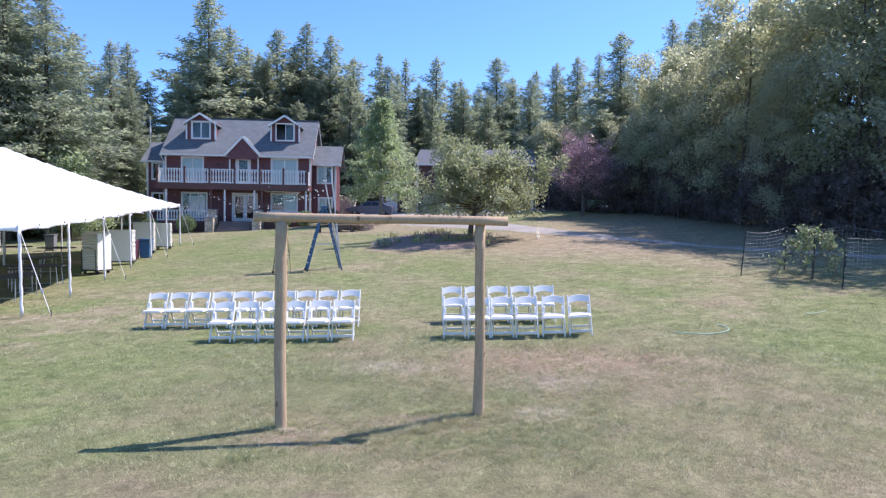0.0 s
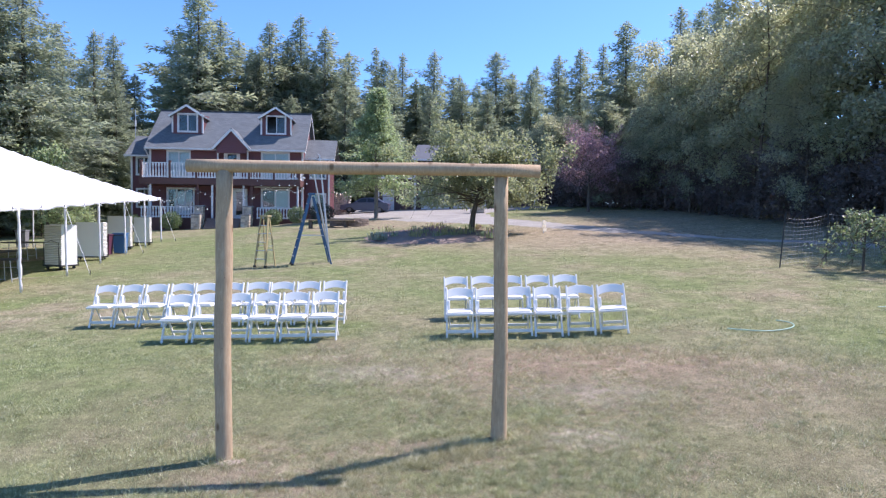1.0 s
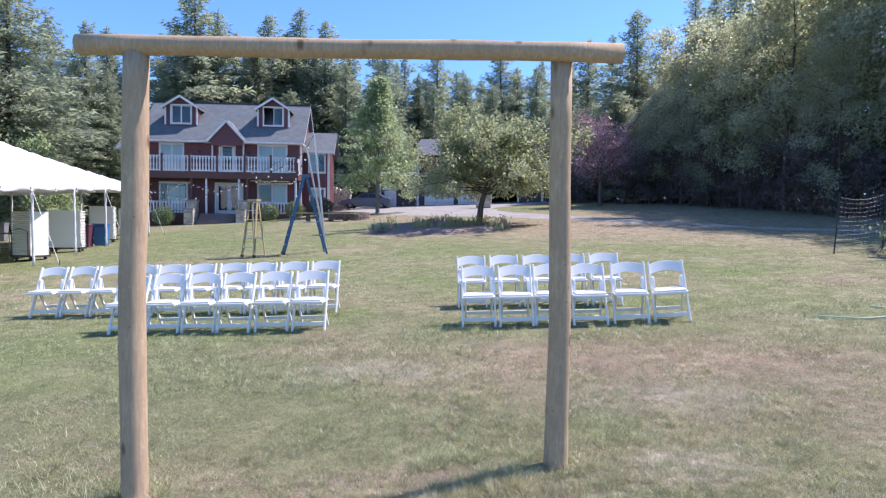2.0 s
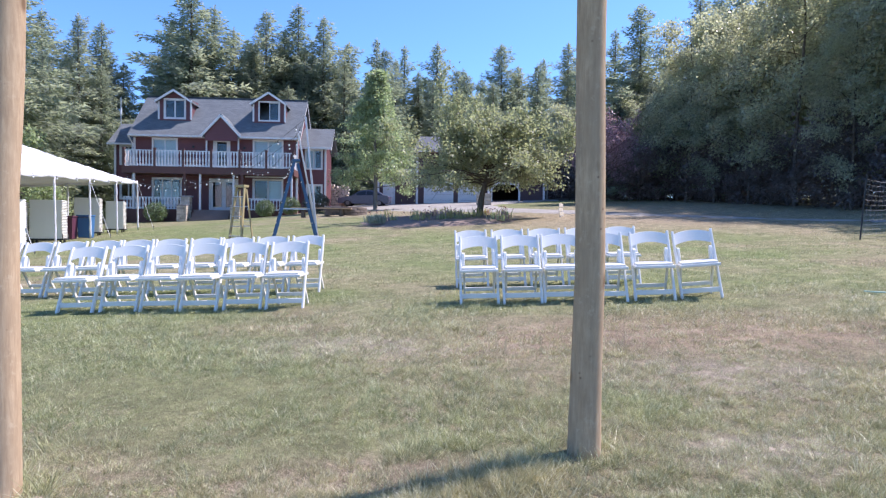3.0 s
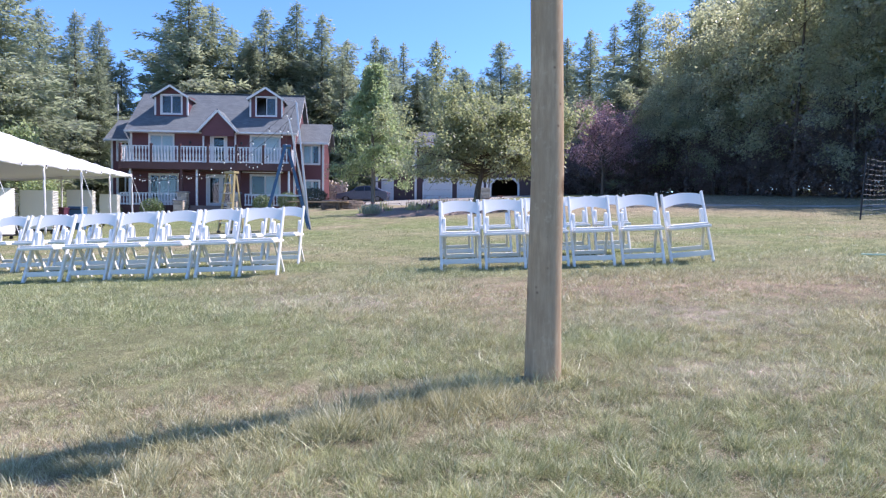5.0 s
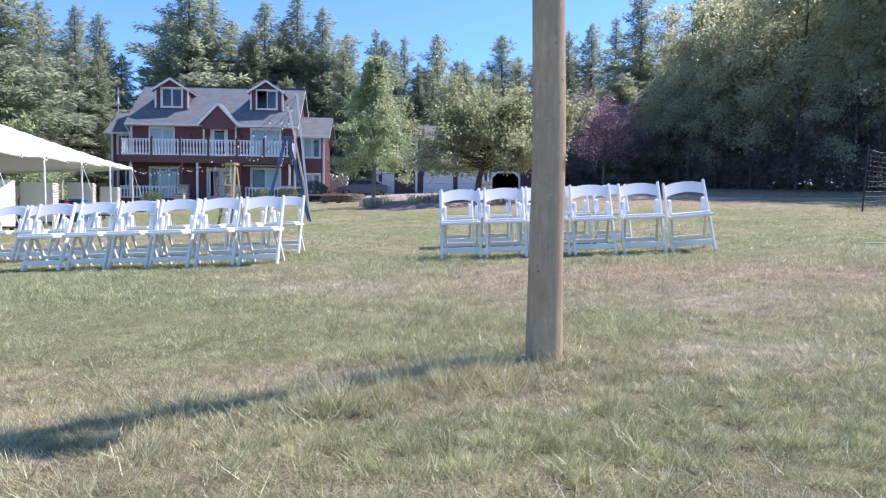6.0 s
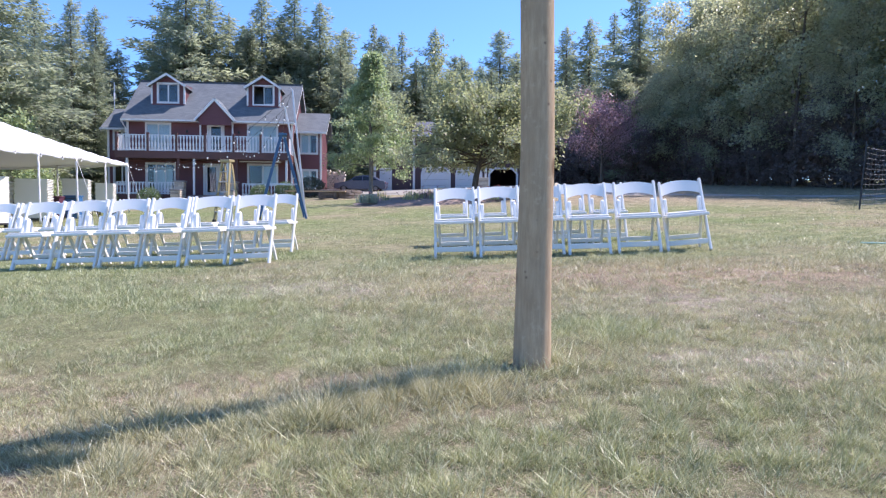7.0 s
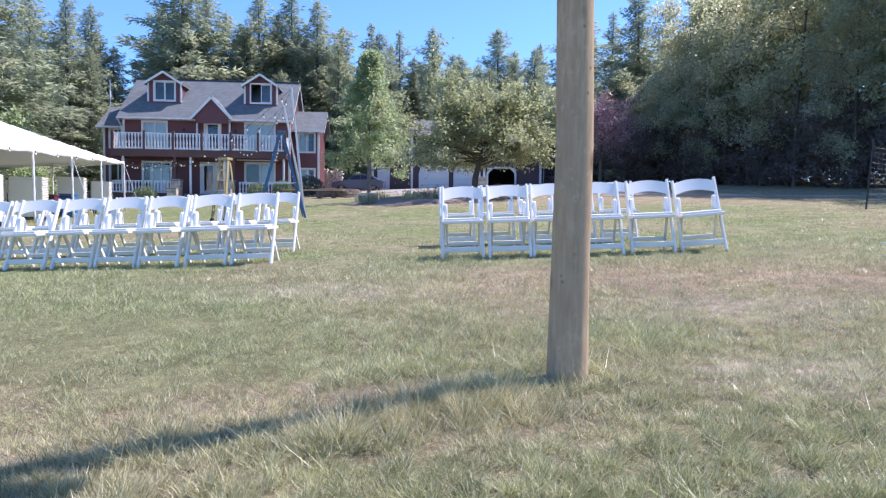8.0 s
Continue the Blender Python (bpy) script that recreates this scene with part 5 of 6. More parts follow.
long_table(9.2, 3.0, 106)


def chair_cart(x, y, turn, h, slabs, width, depth):
    """A wheeled cart loaded with folded white chairs, laid flat on one another."""
    c = empty("chair_cart", pose(x, y, gnd(x, y), 0, 0, turn), "wheeled cart stacked high with folded white chairs", "cart", "carts of folded chairs")
    deck = part("deck", boxed(-width / 2 - 0.03, width / 2 + 0.03, -depth / 2 - 0.03, depth / 2 + 0.03, 0.12, 0.17), BLACK, c)
    for sx in (-1, 1):
        for sy in (-1, 1):
            part("caster", rodded([(sx * (width / 2 - 0.08) - 0.02, sy * (depth / 2 - 0.08), 0.06), (sx * (width / 2 - 0.08) + 0.02, sy * (depth / 2 - 0.08), 0.06)], 0.06, 12), BLACK, c)
            part("post", rodded([(sx * (width / 2 + 0.02), sy * (depth / 2 + 0.02), 0.12), (sx * (width / 2 + 0.02), sy * (depth / 2 + 0.02), 0.34)], 0.012, 6), BLACK, c)
    part("handle", rodded([(-width / 2 - 0.03, -depth / 2 + 0.05, 0.15), (-width / 2 - 0.05, -depth / 2 + 0.05, 0.95), (-width / 2 - 0.05, 0.0, 1.03), (-width / 2 - 0.05, depth / 2 - 0.05, 0.95), (-width / 2 - 0.03, depth / 2 - 0.05, 0.15)], 0.014, 6), BLACK, c)
    th = (h - 0.17) / slabs
    bm = bmesh.new()
    a, b, e = width / 2, depth / 2, th * 0.38
    z = th
    prism(bm, [(-a + 0.045, 0), (-a, e), (-a, z - e), (-a + 0.045, z), (a - 0.045, z), (a, z - e), (a, e), (a - 0.045, 0)], "y", -b, b)
    me = bpy.data.meshes.new("folded_chair")
    bmesh.ops.recalc_face_normals(bm, faces=bm.faces)
    bm.to_mesh(me)
    bm.free()
    me.materials.append(RESIN)
    for k in range(slabs):
        piece("folded_chair", me, c, Matrix.Translation((rng.uniform(-0.006, 0.006), rng.uniform(-0.0015, 0.0015), 0.17 + th * k)))
    return c


chair_cart(-15.0, 23.95, 77, 1.58, 22, 0.68, 0.78)
chair_cart(-16.85, 26.6, 12, 1.50, 22, 0.66, 0.5)
chair_cart(-15.68, 26.7, 16, 1.52, 24, 1.05, 0.5)
chair_cart(-17.1, 31.0, 20, 1.60, 24, 0.98, 0.5)
chair_cart(-17.25, 33.2, 18, 1.42, 22, 0.75, 0.5)


def bin_box(x, y, turn, mat, label):
    c = empty("storage_bin", pose(x, y, gnd(x, y), 0, 0, turn), label, "bin")
    bm = boxed(-0.25, 0.25, -0.22, 0.22, 0.02, 0.86, 0.03)
    for v in bm.verts:
        k = 0.86 + 0.14 * v.co.z / 0.86
        v.co.x *= k
        v.co.y *= k
    part("body", bm, mat, c)
    part("lid", boxed(-0.27, 0.27, -0.24, 0.24, 0.86, 0.91, 0.015), mat, c)
    part("handle", rodded([(-0.2, -0.26, 0.8), (0.2, -0.26, 0.8)], 0.015, 6), BLACK, c)
    return c


BINBLUE = plain("blue_plastic", (0.04, 0.15, 0.33), 0.4, var=0.08)
BINRED = plain("red_plastic", (0.13, 0.045, 0.07), 0.4, var=0.08)
bin_box(-15.95, 29.15, 10, BINBLUE, "blue plastic bin beside the chair carts")
BINGREY = plain("grey_plastic", (0.20, 0.20, 0.21), 0.5, var=0.1)
bin_box(-24.3, 34.0, 12, BINGREY, "grey plastic bin standing under the tent")
bin_box(-16.35, 28.7, 8, BINRED, "dark red plastic bin beside the chair carts")


# ---- ladders, poles and light strings ----
def step_ladder(x, y, turn, h, mat, spread_y, wb, wt, steps, label):
    l = empty("step_ladder", pose(x, y, gnd(x, y), 0, 0, turn), label, "ladder")
    for s in (-1, 1):
        part("side_rail", barred((s * wb / 2, -spread_y / 2, 0), (s * wt / 2, -0.04, h), 0.03, 0.075), mat, l)
        part("back_rail", barred((s * wb * 0.46, spread_y / 2, 0), (s * wt * 0.44, 0.05, h - 0.06), 0.025, 0.05), mat, l)
        part("foot", boxed(s * wb / 2 - 0.03, s * wb / 2 + 0.03, -spread_y / 2 - 0.05, -spread_y / 2 + 0.05, -0.01, 0.06, 0.01), BLACK, l)
        part("spreader", barred((s * wb * 0.40, -spread_y * 0.30, h * 0.42), (s * wb * 0.40, spread_y * 0.30, h * 0.42), 0.01, 0.02), STEEL, l)
    for k in range(steps):
        z = h * (k + 1) / (steps + 1)
        f = z / h
        w = wb + (wt - wb) * f
        yy = -spread_y / 2 * (1 - f) - 0.04 * f
        part("step", boxed(-w / 2, w / 2, yy - 0.045, yy + 0.045, z - 0.022, z, 0.004), STEEL, l)
        if k % 2 == 1:
            part("rear_brace", barred((-w * 0.45, spread_y / 2 * (1 - f), z), (w * 0.45, spread_y / 2 * (1 - f), z), 0.03, 0.012, (0, 0, 1)), STEEL, l)
    part("top_cap", boxed(-wt / 2 - 0.03, wt / 2 + 0.03, -0.11, 0.11, h - 0.02, h + 0.05, 0.012), mat, l)
    return l


step_ladder(-7.25, 23.2, -18, 1.68, YELLOW, 0.55, 0.44, 0.28, 5, "weathered yellow fibreglass step ladder on the lawn")
step_ladder(-5.78, 23.53, -68, 2.36, BLUE, 1.29, 0.62, 0.36, 7, "tall blue fibreglass step ladder on the lawn")


def light_pole(foot, head, label):
    o = Vector((foot[0], foot[1], gnd(foot[0], foot[1])))
    p = empty("light_pole", Matrix.Translation(o), label, "pole")
    a, b = Vector((0, 0, -0.05)), Vector(head) - o
    part("lower_tube", rodded([a, a.lerp(b, 0.55)], 0.034, 10), STEEL, p)
    part("upper_tube", rodded([a.lerp(b, 0.55), b], 0.026, 10), STEEL, p)
    part("hook", rodded([b, b + Vector((-0.06, 0, 0.06)), b + Vector((-0.11, 0, 0.02))], 0.01, 6), STEEL, p)
    return p


light_pole((-5.25, 24.0), (-5.64, 24.0, 4.36), "tall galvanised metal pole holding string lights")
light_pole((-5.30, 24.3), (-5.86, 24.0, 3.87), "leaning galvanised metal pole holding string lights")

BULB = plain("frosted_bulb", (0.75, 0.75, 0.72), 0.2, var=0.03)


def light_string(a, b, sag, n, name="string_lights"):
    a, b = Vector(a), Vector(b)
    s = empty(name, Matrix.Translation(a), "black cable of round festoon bulbs hung overhead", "string lights", "festoon strings")
    pts = []
    for i in range(25):
        t = i / 24
        p = a.lerp(b, t)
        p.z -= sag * 4 * t * (1 - t)
        pts.append(p - a)
    part("cable", rodded(pts, 0.005, 5), BLACK, s)
    for i in range(n):
        t = (i + 0.5) / n
        p = a.lerp(b, t)
        p.z -= sag * 4 * t * (1 - t)
        p -= a
        sock = part("socket", rodded([p, p + Vector((0, 0, -0.07))], 0.012, 6), BLACK, s)
        bm = bmesh.new()
        bmesh.ops.create_uvsphere(bm, u_segments=8, v_segments=6, radius=0.032, matrix=Matrix.Translation(p + Vector((0, 0, -0.11))))
        part("bulb", bm, BULB, sock, "", True)
    return s


PT, PT2 = (-5.64, 24.0, 4.33), (-5.86, 24.0, 3.85)
EV = lambda s: tuple(tent_point(s, 0.0, EAVE))
light_string(PT, (-17.0, 46.7, 6.1), 1.5, 12)
light_string(PT2, (-21.0, 46.4, 4.5), 0.9, 14)
light_string(PT, EV(TL), 1.0, 14)
light_string(PT2, (-14.2, 46.9, 4.6), 0.5, 10)
light_string((-21.2, 46.4, 4.55), EV(TL), 0.35, 10)
light_string((-24.8, 46.1, 4.5), (-17.2, 46.8, 4.45), 0.35, 14)
light_string(tuple(tent_point(0.2, -0.05, EAVE + 0.02)), tuple(tent_point(TL, -0.05, EAVE + 0.02)), 0.06, 11)


# ---- the car ----
def sedan():
    c = empty("car", pose(-10.3, 55.2, gnd(-10.3, 55.2), 2.0, 0, 2) @ Matrix.Scale(0.9, 4), "grey-blue four-door sedan parked on gravel", "car")
    L, W = 4.5, 1.76
    PAINT = plain("car_paint", (0.075, 0.088, 0.135), 0.28, metal=0.0, var=0.04, grain=0)
    RIM = plain("alloy_rim", (0.16, 0.16, 0.17), 0.45, metal=0.4, var=0.05)
    TYRE = plain("tyre_rubber", (0.02, 0.02, 0.02), 0.85)
    TINT = plain("tinted_glass", (0.02, 0.025, 0.03), 0.08, var=0.02, grain=0)
    side = [(-2.22, 0.30), (-2.25, 0.52), (-2.15, 0.72), (-1.35, 0.90), (-1.05, 0.94), (-0.20, 0.98), (1.45, 1.00), (2.08, 0.98), (2.22, 0.86), (2.24, 0.45), (2.15, 0.28),
            (1.78, 0.26), (1.70, 0.50), (1.38, 0.64), (1.06, 0.50), (0.98, 0.24), (-0.98, 0.24), (-1.06, 0.50), (-1.38, 0.64), (-1.70, 0.50), (-1.78, 0.26)]
    bm = prism(bmesh.new(), side, "y", -W / 2, W / 2)
    bmesh.ops.bevel(bm, geom=[e for e in bm.edges if abs(e.verts[0].co.y - e.verts[1].co.y) < 0.01], offset=0.07, segments=3, profile=0.6, affect="EDGES")
    part("body", bm, PAINT, c, "grey-blue painted body")
    bm = bmesh.new()
    cab = [(-1.10, 0.93), (-0.38, 1.36), (0.05, 1.44), (0.70, 1.44), (1.15, 1.36), (1.80, 0.99)]
    lo, hi = [], []
    for x, z in cab:
        k = 0.80 if z < 1.1 else 0.66
        lo.append(bm.verts.new((x, -k, z)))
        hi.append(bm.verts.new((x, k, z)))
    bm.faces.new(lo)
    bm.faces.new(hi[::-1])
    for i in range(len(cab)):
        j = (i + 1) % len(cab)
        bm.faces.new((lo[i], lo[j], hi[j], hi[i]))
    part("roof", bm, PAINT, c)
    for s in (-1, 1):
        for pts in ([(-0.88, 0.98), (-0.33, 1.31), (0.20, 1.37), (0.20, 1.0)], [(0.26, 1.0), (0.26, 1.37), (0.70, 1.37), (1.08, 1.30), (1.48, 1.03)]):
            bm = bmesh.new()
            vs = [bm.verts.new((x, s * (0.815 - 0.145 * (z - 0.95) / 0.42 + 0.004), z)) for x, z in pts]
            vs2 = [bm.verts.new((v.co.x, v.co.y - s * 0.02, v.co.z)) for v in vs]
            bm.faces.new(vs)
            bm.faces.new(vs2[::-1])
            for i in range(len(vs)):
                bm.faces.new((vs[i], vs[(i + 1) % len(vs)], vs2[(i + 1) % len(vs)], vs2[i]))
            part("side_window", bm, TINT, c)
        part("door_handle", boxed(0.02, 0.18, s * 0.885 - 0.012, s * 0.885 + 0.012, 0.80, 0.83), PAINT, c)
        part("mirror", boxed(-0.72, -0.58, s * 0.95 - 0.09, s * 0.95 + 0.06, 0.94, 1.06, 0.02), PAINT, c)
        for x in (-1.38, 1.38):
            wheel = part("wheel", rodded([(x, s * 0.62, 0.32), (x, s * 0.86, 0.32)], 0.32, 24), TYRE, c)
            part("rim", rodded([(x, s * 0.855, 0.32), (x, s * 0.872, 0.32)], 0.17, 14), RIM, wheel)
        part("headlight", boxed(-2.235, -2.0, s * 0.62 - 0.16, s * 0.62 + 0.16, 0.62, 0.74, 0.02), GLASS, c)
        part("tail_light", boxed(2.05, 2.245, s * 0.66 - 0.17, s * 0.66 + 0.17, 0.74, 0.88, 0.02), BINRED, c)
    return c


sedan()


# ---- firewood, fire pit, marker, hose ----
def wood_pile():
    w = empty("firewood_pile", pose(-13.0, 55.9, gnd(-13.0, 55.9)), "stacked split firewood with pale cut ends", "firewood")
    cut = plain("cut_wood", (0.70, 0.62, 0.51), 0.85, var=0.3, scale=8)
    r = random.Random(8)
    bm0 = bmesh.new()
    rod(bm0, [(0, -0.22, 0), (0, 0.22, 0)], 0.10, 7, 0.3)
    me = bpy.data.meshes.new("log")
    bm0.to_mesh(me)
    bm0.free()
    me.materials.append(cut)
    for row in range(12):
        for k in range(13):
            x = -1.3 + 0.2 * k + (0.1 if row % 2 else 0) + r.uniform(-0.05, 0.05)
            if row > 9 and r.random() < 0.4:
                continue
            piece("log", me, w, pose(x, r.uniform(-0.10, 0.08), 0.09 + 0.165 * row + r.uniform(-0.03, 0.03), 0, r.uniform(0, 180), 0) @ Matrix.Diagonal((r.uniform(0.65, 1.25), 1, r.uniform(0.65, 1.1), 1)))
    return w


wood_pile()


def fire_pit():
    p = empty("fire_pit", pose(-8.45, 41.0, gnd(-8.45, 41.0)), "low ring wall of stacked rough stones", "fire pit")
    r = random.Random(5)
    for row in range(3):
        for k in range(20):
            a = 2 * math.pi * (k + 0.5 * (row % 2)) / 20
            bm = boxed(-0.19, 0.19, -0.13, 0.13, 0, 0.16, 0.035)
            for v in bm.verts:
                v.co += Vector((r.uniform(-1, 1), r.uniform(-1, 1), r.uniform(-1, 1))) * 0.012
            ob = part("stone", bm, PITSTONE, p)
            ob.matrix_basis = Matrix.Translation((1.05 * math.cos(a), 1.05 * math.sin(a), 0.155 * row - 0.03)) @ Matrix.Rotation(a + math.pi / 2 + r.uniform(-0.1, 0.1), 4, "Z")
    return p


fire_pit()
bench = empty("plank_bench", pose(-9.5, 39.7, gnd(-9.5, 39.7), 0, 0, 3), "long weathered plank bench on two stumps", "bench")
part("plank", boxed(-1.65, 1.65, -0.16, 0.16, 0.44, 0.50, 0.008), LOG, bench)
for u in (-1.0, 1.1):
    part("stump", rodded([(u, 0, -0.05), (u, 0, 0.44)], 0.13, 12, 0.15), BARK, bench)

CREAM = plain("cream_paint", (0.80, 0.74, 0.60), 0.6, var=0.08)
marker = empty("marker_post", pose(2.78, 33.1, gnd(2.78, 33.1), 0, 0, 55), "short white utility marker on the grass", "marker")
part("stake", boxed(-0.04, 0.04, -0.02, 0.02, -0.05, 0.60, 0.01), TRIM, marker)
for z, u in ((0.13, 0.03), (0.32, -0.03), (0.50, -0.02)):
    part("slat", boxed(u - 0.17, u + 0.17, -0.045, -0.02, z - 0.075, z + 0.075, 0.006), CREAM, marker)

pillar = empty("stone_planter", pose(-0.8, 50.3, gnd(-0.8, 50.3)), "squat stone planter with white post", "planter")
part("base", boxed(-0.5, 0.5, -0.4, 0.4, 0, 0.82, 0.05), STONE, pillar)
for k in range(3):
    part("course", boxed(-0.53, 0.53, -0.43, 0.43, 0.06 + 0.26 * k, 0.26 + 0.26 * k, 0.03), STONE, pillar)
part("post", boxed(-0.2, 0.0, -0.1, 0.1, 0.82, 2.0), TRIM, pillar)
part("post", boxed(0.25, 0.4, -0.1, 0.1, 0.82, 2.0), TRIM, pillar)

HOSE = plain("pale_green_hose", (0.42, 0.60, 0.48), 0.4, var=0.06)


def hose(pts, label, r=0.009):
    o = Vector((pts[0][0], pts[0][1], 0))
    dense = []
    for i in range(len(pts) - 1):
        p0, p1, p2, p3 = (Vector((*pts[min(max(i + k, 0), len(pts) - 1)], 0)) for k in (-1, 0, 1, 2))
        for s in range(8):
            t = s / 8
            q = 0.5 * (2 * p1 + (p2 - p0) * t + (2 * p0 - 5 * p1 + 4 * p2 - p3) * t * t + (3 * p1 - p0 - 3 * p2 + p3) * t ** 3)
            dense.append(Vector((q.x, q.y, gnd(q.x, q.y) + 0.013 + r)) - o)
    ob = part("garden_hose", rodded(dense, r, 8), HOSE, None, "", True)
    ob.matrix_basis = Matrix.Translation(o)
    return tagged(ob, label, "hose")


hose([(4.2, 13.2), (4.35, 13.1), (4.7, 12.98), (5.05, 13.08), (5.3, 13.32), (5.35, 13.6), (5.2, 13.8)], "pale green garden hose looped on the lawn")
hose([(7.5, 14.85), (7.8, 14.95), (8.1, 15.15)], "short length of pale hose on the lawn", 0.006)


# ---- wire pen round the sapling ----
WIRE = plain("weathered_wire", (0.42, 0.43, 0.44), 0.6, metal=0.3, var=0.15)


def wire_pen():
    o = Vector((10.2, 20.2, gnd(10.2, 20.2)))
    f = empty("wire_fence", Matrix.Translation(o), "pen of black stakes and sagging woven wire netting", "fence")
    spots = [(8.36, 20.9), (10.2, 22.1), (12.4, 22.6), (13.2, 19.4), (10.02, 18.2), (8.36, 20.9)]
    for x, y in spots[:-1]:
        part("stake", rodded([Vector((x, y, gnd(x, y) - 0.1)) - o, Vector((x + (0.11 if x < 9 else 0.03), y, gnd(x, y) + 1.52)) - o], 0.018, 8), BLACK, f)
    for i, ((ax, ay), (bx, by)) in enumerate(zip(spots, spots[1:])):
        if i == 4:
            continue                    # the pen stands open towards the lawn
        net = None
        for k in range(12):
            h = 0.10 + 0.118 * k
            pts = []
            for q in range(13):
                t = q / 12
                x, y = ax + (bx - ax) * t, ay + (by - ay) * t
                shift = 0.07 * h * (1 - t) if i == 0 else 0.0
                pts.append(Vector((x + shift, y, gnd(x, y) + h - 0.10 * 4 * t * (1 - t) * (k / 11))) - o)
            ob = part("strand", rodded(pts, 0.0019 if k < 11 else 0.0034, 4), WIRE, net or f)
            net = net or ob
        bm = bmesh.new()
        n = int(math.hypot(bx - ax, by - ay) / 0.16)
        for q in range(1, n):
            t = q / n
            x, y = ax + (bx - ax) * t, ay + (by - ay) * t
            rod(bm, [Vector((x, y, gnd(x, y) + 0.10)) - o, Vector((x + (0.09 * (1 - t) if i == 0 else 0.0), y, gnd(x, y) + 1.38 - 0.40 * t * (1 - t))) - o], 0.0018, 3, cap=False)
        tagged(part("wire_ties", bm, WIRE, net), kind="stuff")
    return f


wire_pen()


# ---- shrubs by the house and flowers in the bed ----
def shrub_meshes(seed, rx, h, leaves, leaf, mat):
    r = random.Random(seed)
    verts, faces = [], []
    for _ in range(leaves):
        d = rand_dir(r)
        k = r.uniform(0.72, 1.03) * (1 + 0.10 * noise.noise(d * 2.2 + Vector((seed, 0, 0))))
        p = Vector((d.x * rx * k, d.y * rx * k, h * 0.52 + d.z * h * 0.5 * k))
        if p.z < 0.02:
            continue
        leaf_quad(verts, faces, p, (rand_dir(r) + d * 0.6).normalized(), (d + rand_dir(r) * 0.6).normalized(), leaf * r.uniform(0.7, 1.3), leaf * 0.6)
    bm = bmesh.new()
    for k in range(9):
        a = k * 0.7
        rod(bm, [(0, 0, 0), (rx * 0.5 * math.cos(a), rx * 0.5 * math.sin(a), h * 0.6)], [0.02, 0.006], 4, cap=False)
    tm = bpy.data.meshes.new("stems")
    bm.to_mesh(tm)
    bm.free()
    tm.materials.append(BARK)
    return tm, mesh_of("foliage", verts, faces, mat)


def shrub(name, meshes, x, y, label, category="shrub", s=1.0, group=""):
    t = empty(name, Matrix.Translation((x, y, gnd(x, y))) @ Matrix.Scale(s, 4), label, category, group)
    for nm, me in zip(("stems", "foliage"), meshes):
        ob = new(nm, me)
        ob.parent = t
    return t


def at_house(u, v):
    p = house.matrix_basis @ Vector((u, v, 0))
    return p.x, p.y


ball = shrub_meshes(71, 0.68, 1.2, 2600, 0.085, LEAF_BUSH)
for u, v, s in ((-3.25, -2.75, 1.05), (3.75, -2.7, 0.92), (5.4, -2.7, 0.95), (-5.9, -2.6, 0.95)):
    shrub("ball_shrub", ball, *at_house(u, v), "clipped round green shrub before the porch", s=s, group="round shrubs at the porch")
DARKLEAF = mat_leaf("laurel_leaves", (0.02, 0.03, 0.015), (0.045, 0.06, 0.03), 0.4, 0.1)
shrub("dark_shrub", shrub_meshes(72, 0.85, 1.25, 2600, 0.10, DARKLEAF), -11.3, 45.0, "dark rounded evergreen shrub beside the house")
hazel = broadleaf_meshes(61, 6.2, 2.9, 1.7, 3200, 0.2, LEAF_MAPLE, BARK, 0.08, clump=0.5, limbs=9)
for k, (x, y, q) in enumerate(((-28.2, 41.2, 1.0), (-30.6, 44.5, 0.8))):
    tree("hazel_tree", hazel, x, y, q, 1.3 * k, "loose bright green hazel before the dark firs")

hedge = broadleaf_meshes(62, 2.9, 0.15, 1.7, 3600, 0.15, LEAF_MAPLE, BARK, 0.05, clump=0.4, limbs=9, flat=0.7)
for k, (x, q) in enumerate(((-27.0, 1.0), (-29.6, 0.85))):
    tree("hazel_shrub", hedge, x, 41.5 + k, q, 1.3 * k, "loose bright green hazel shrub behind the tent", "shrub")

FLOWER = plain("pink_petals", (0.50, 0.22, 0.26), 0.6)
STRAWLEAF = mat_leaf("day_lily_leaves", (0.28, 0.28, 0.13), (0.48, 0.45, 0.22), 0.5, 0.5)


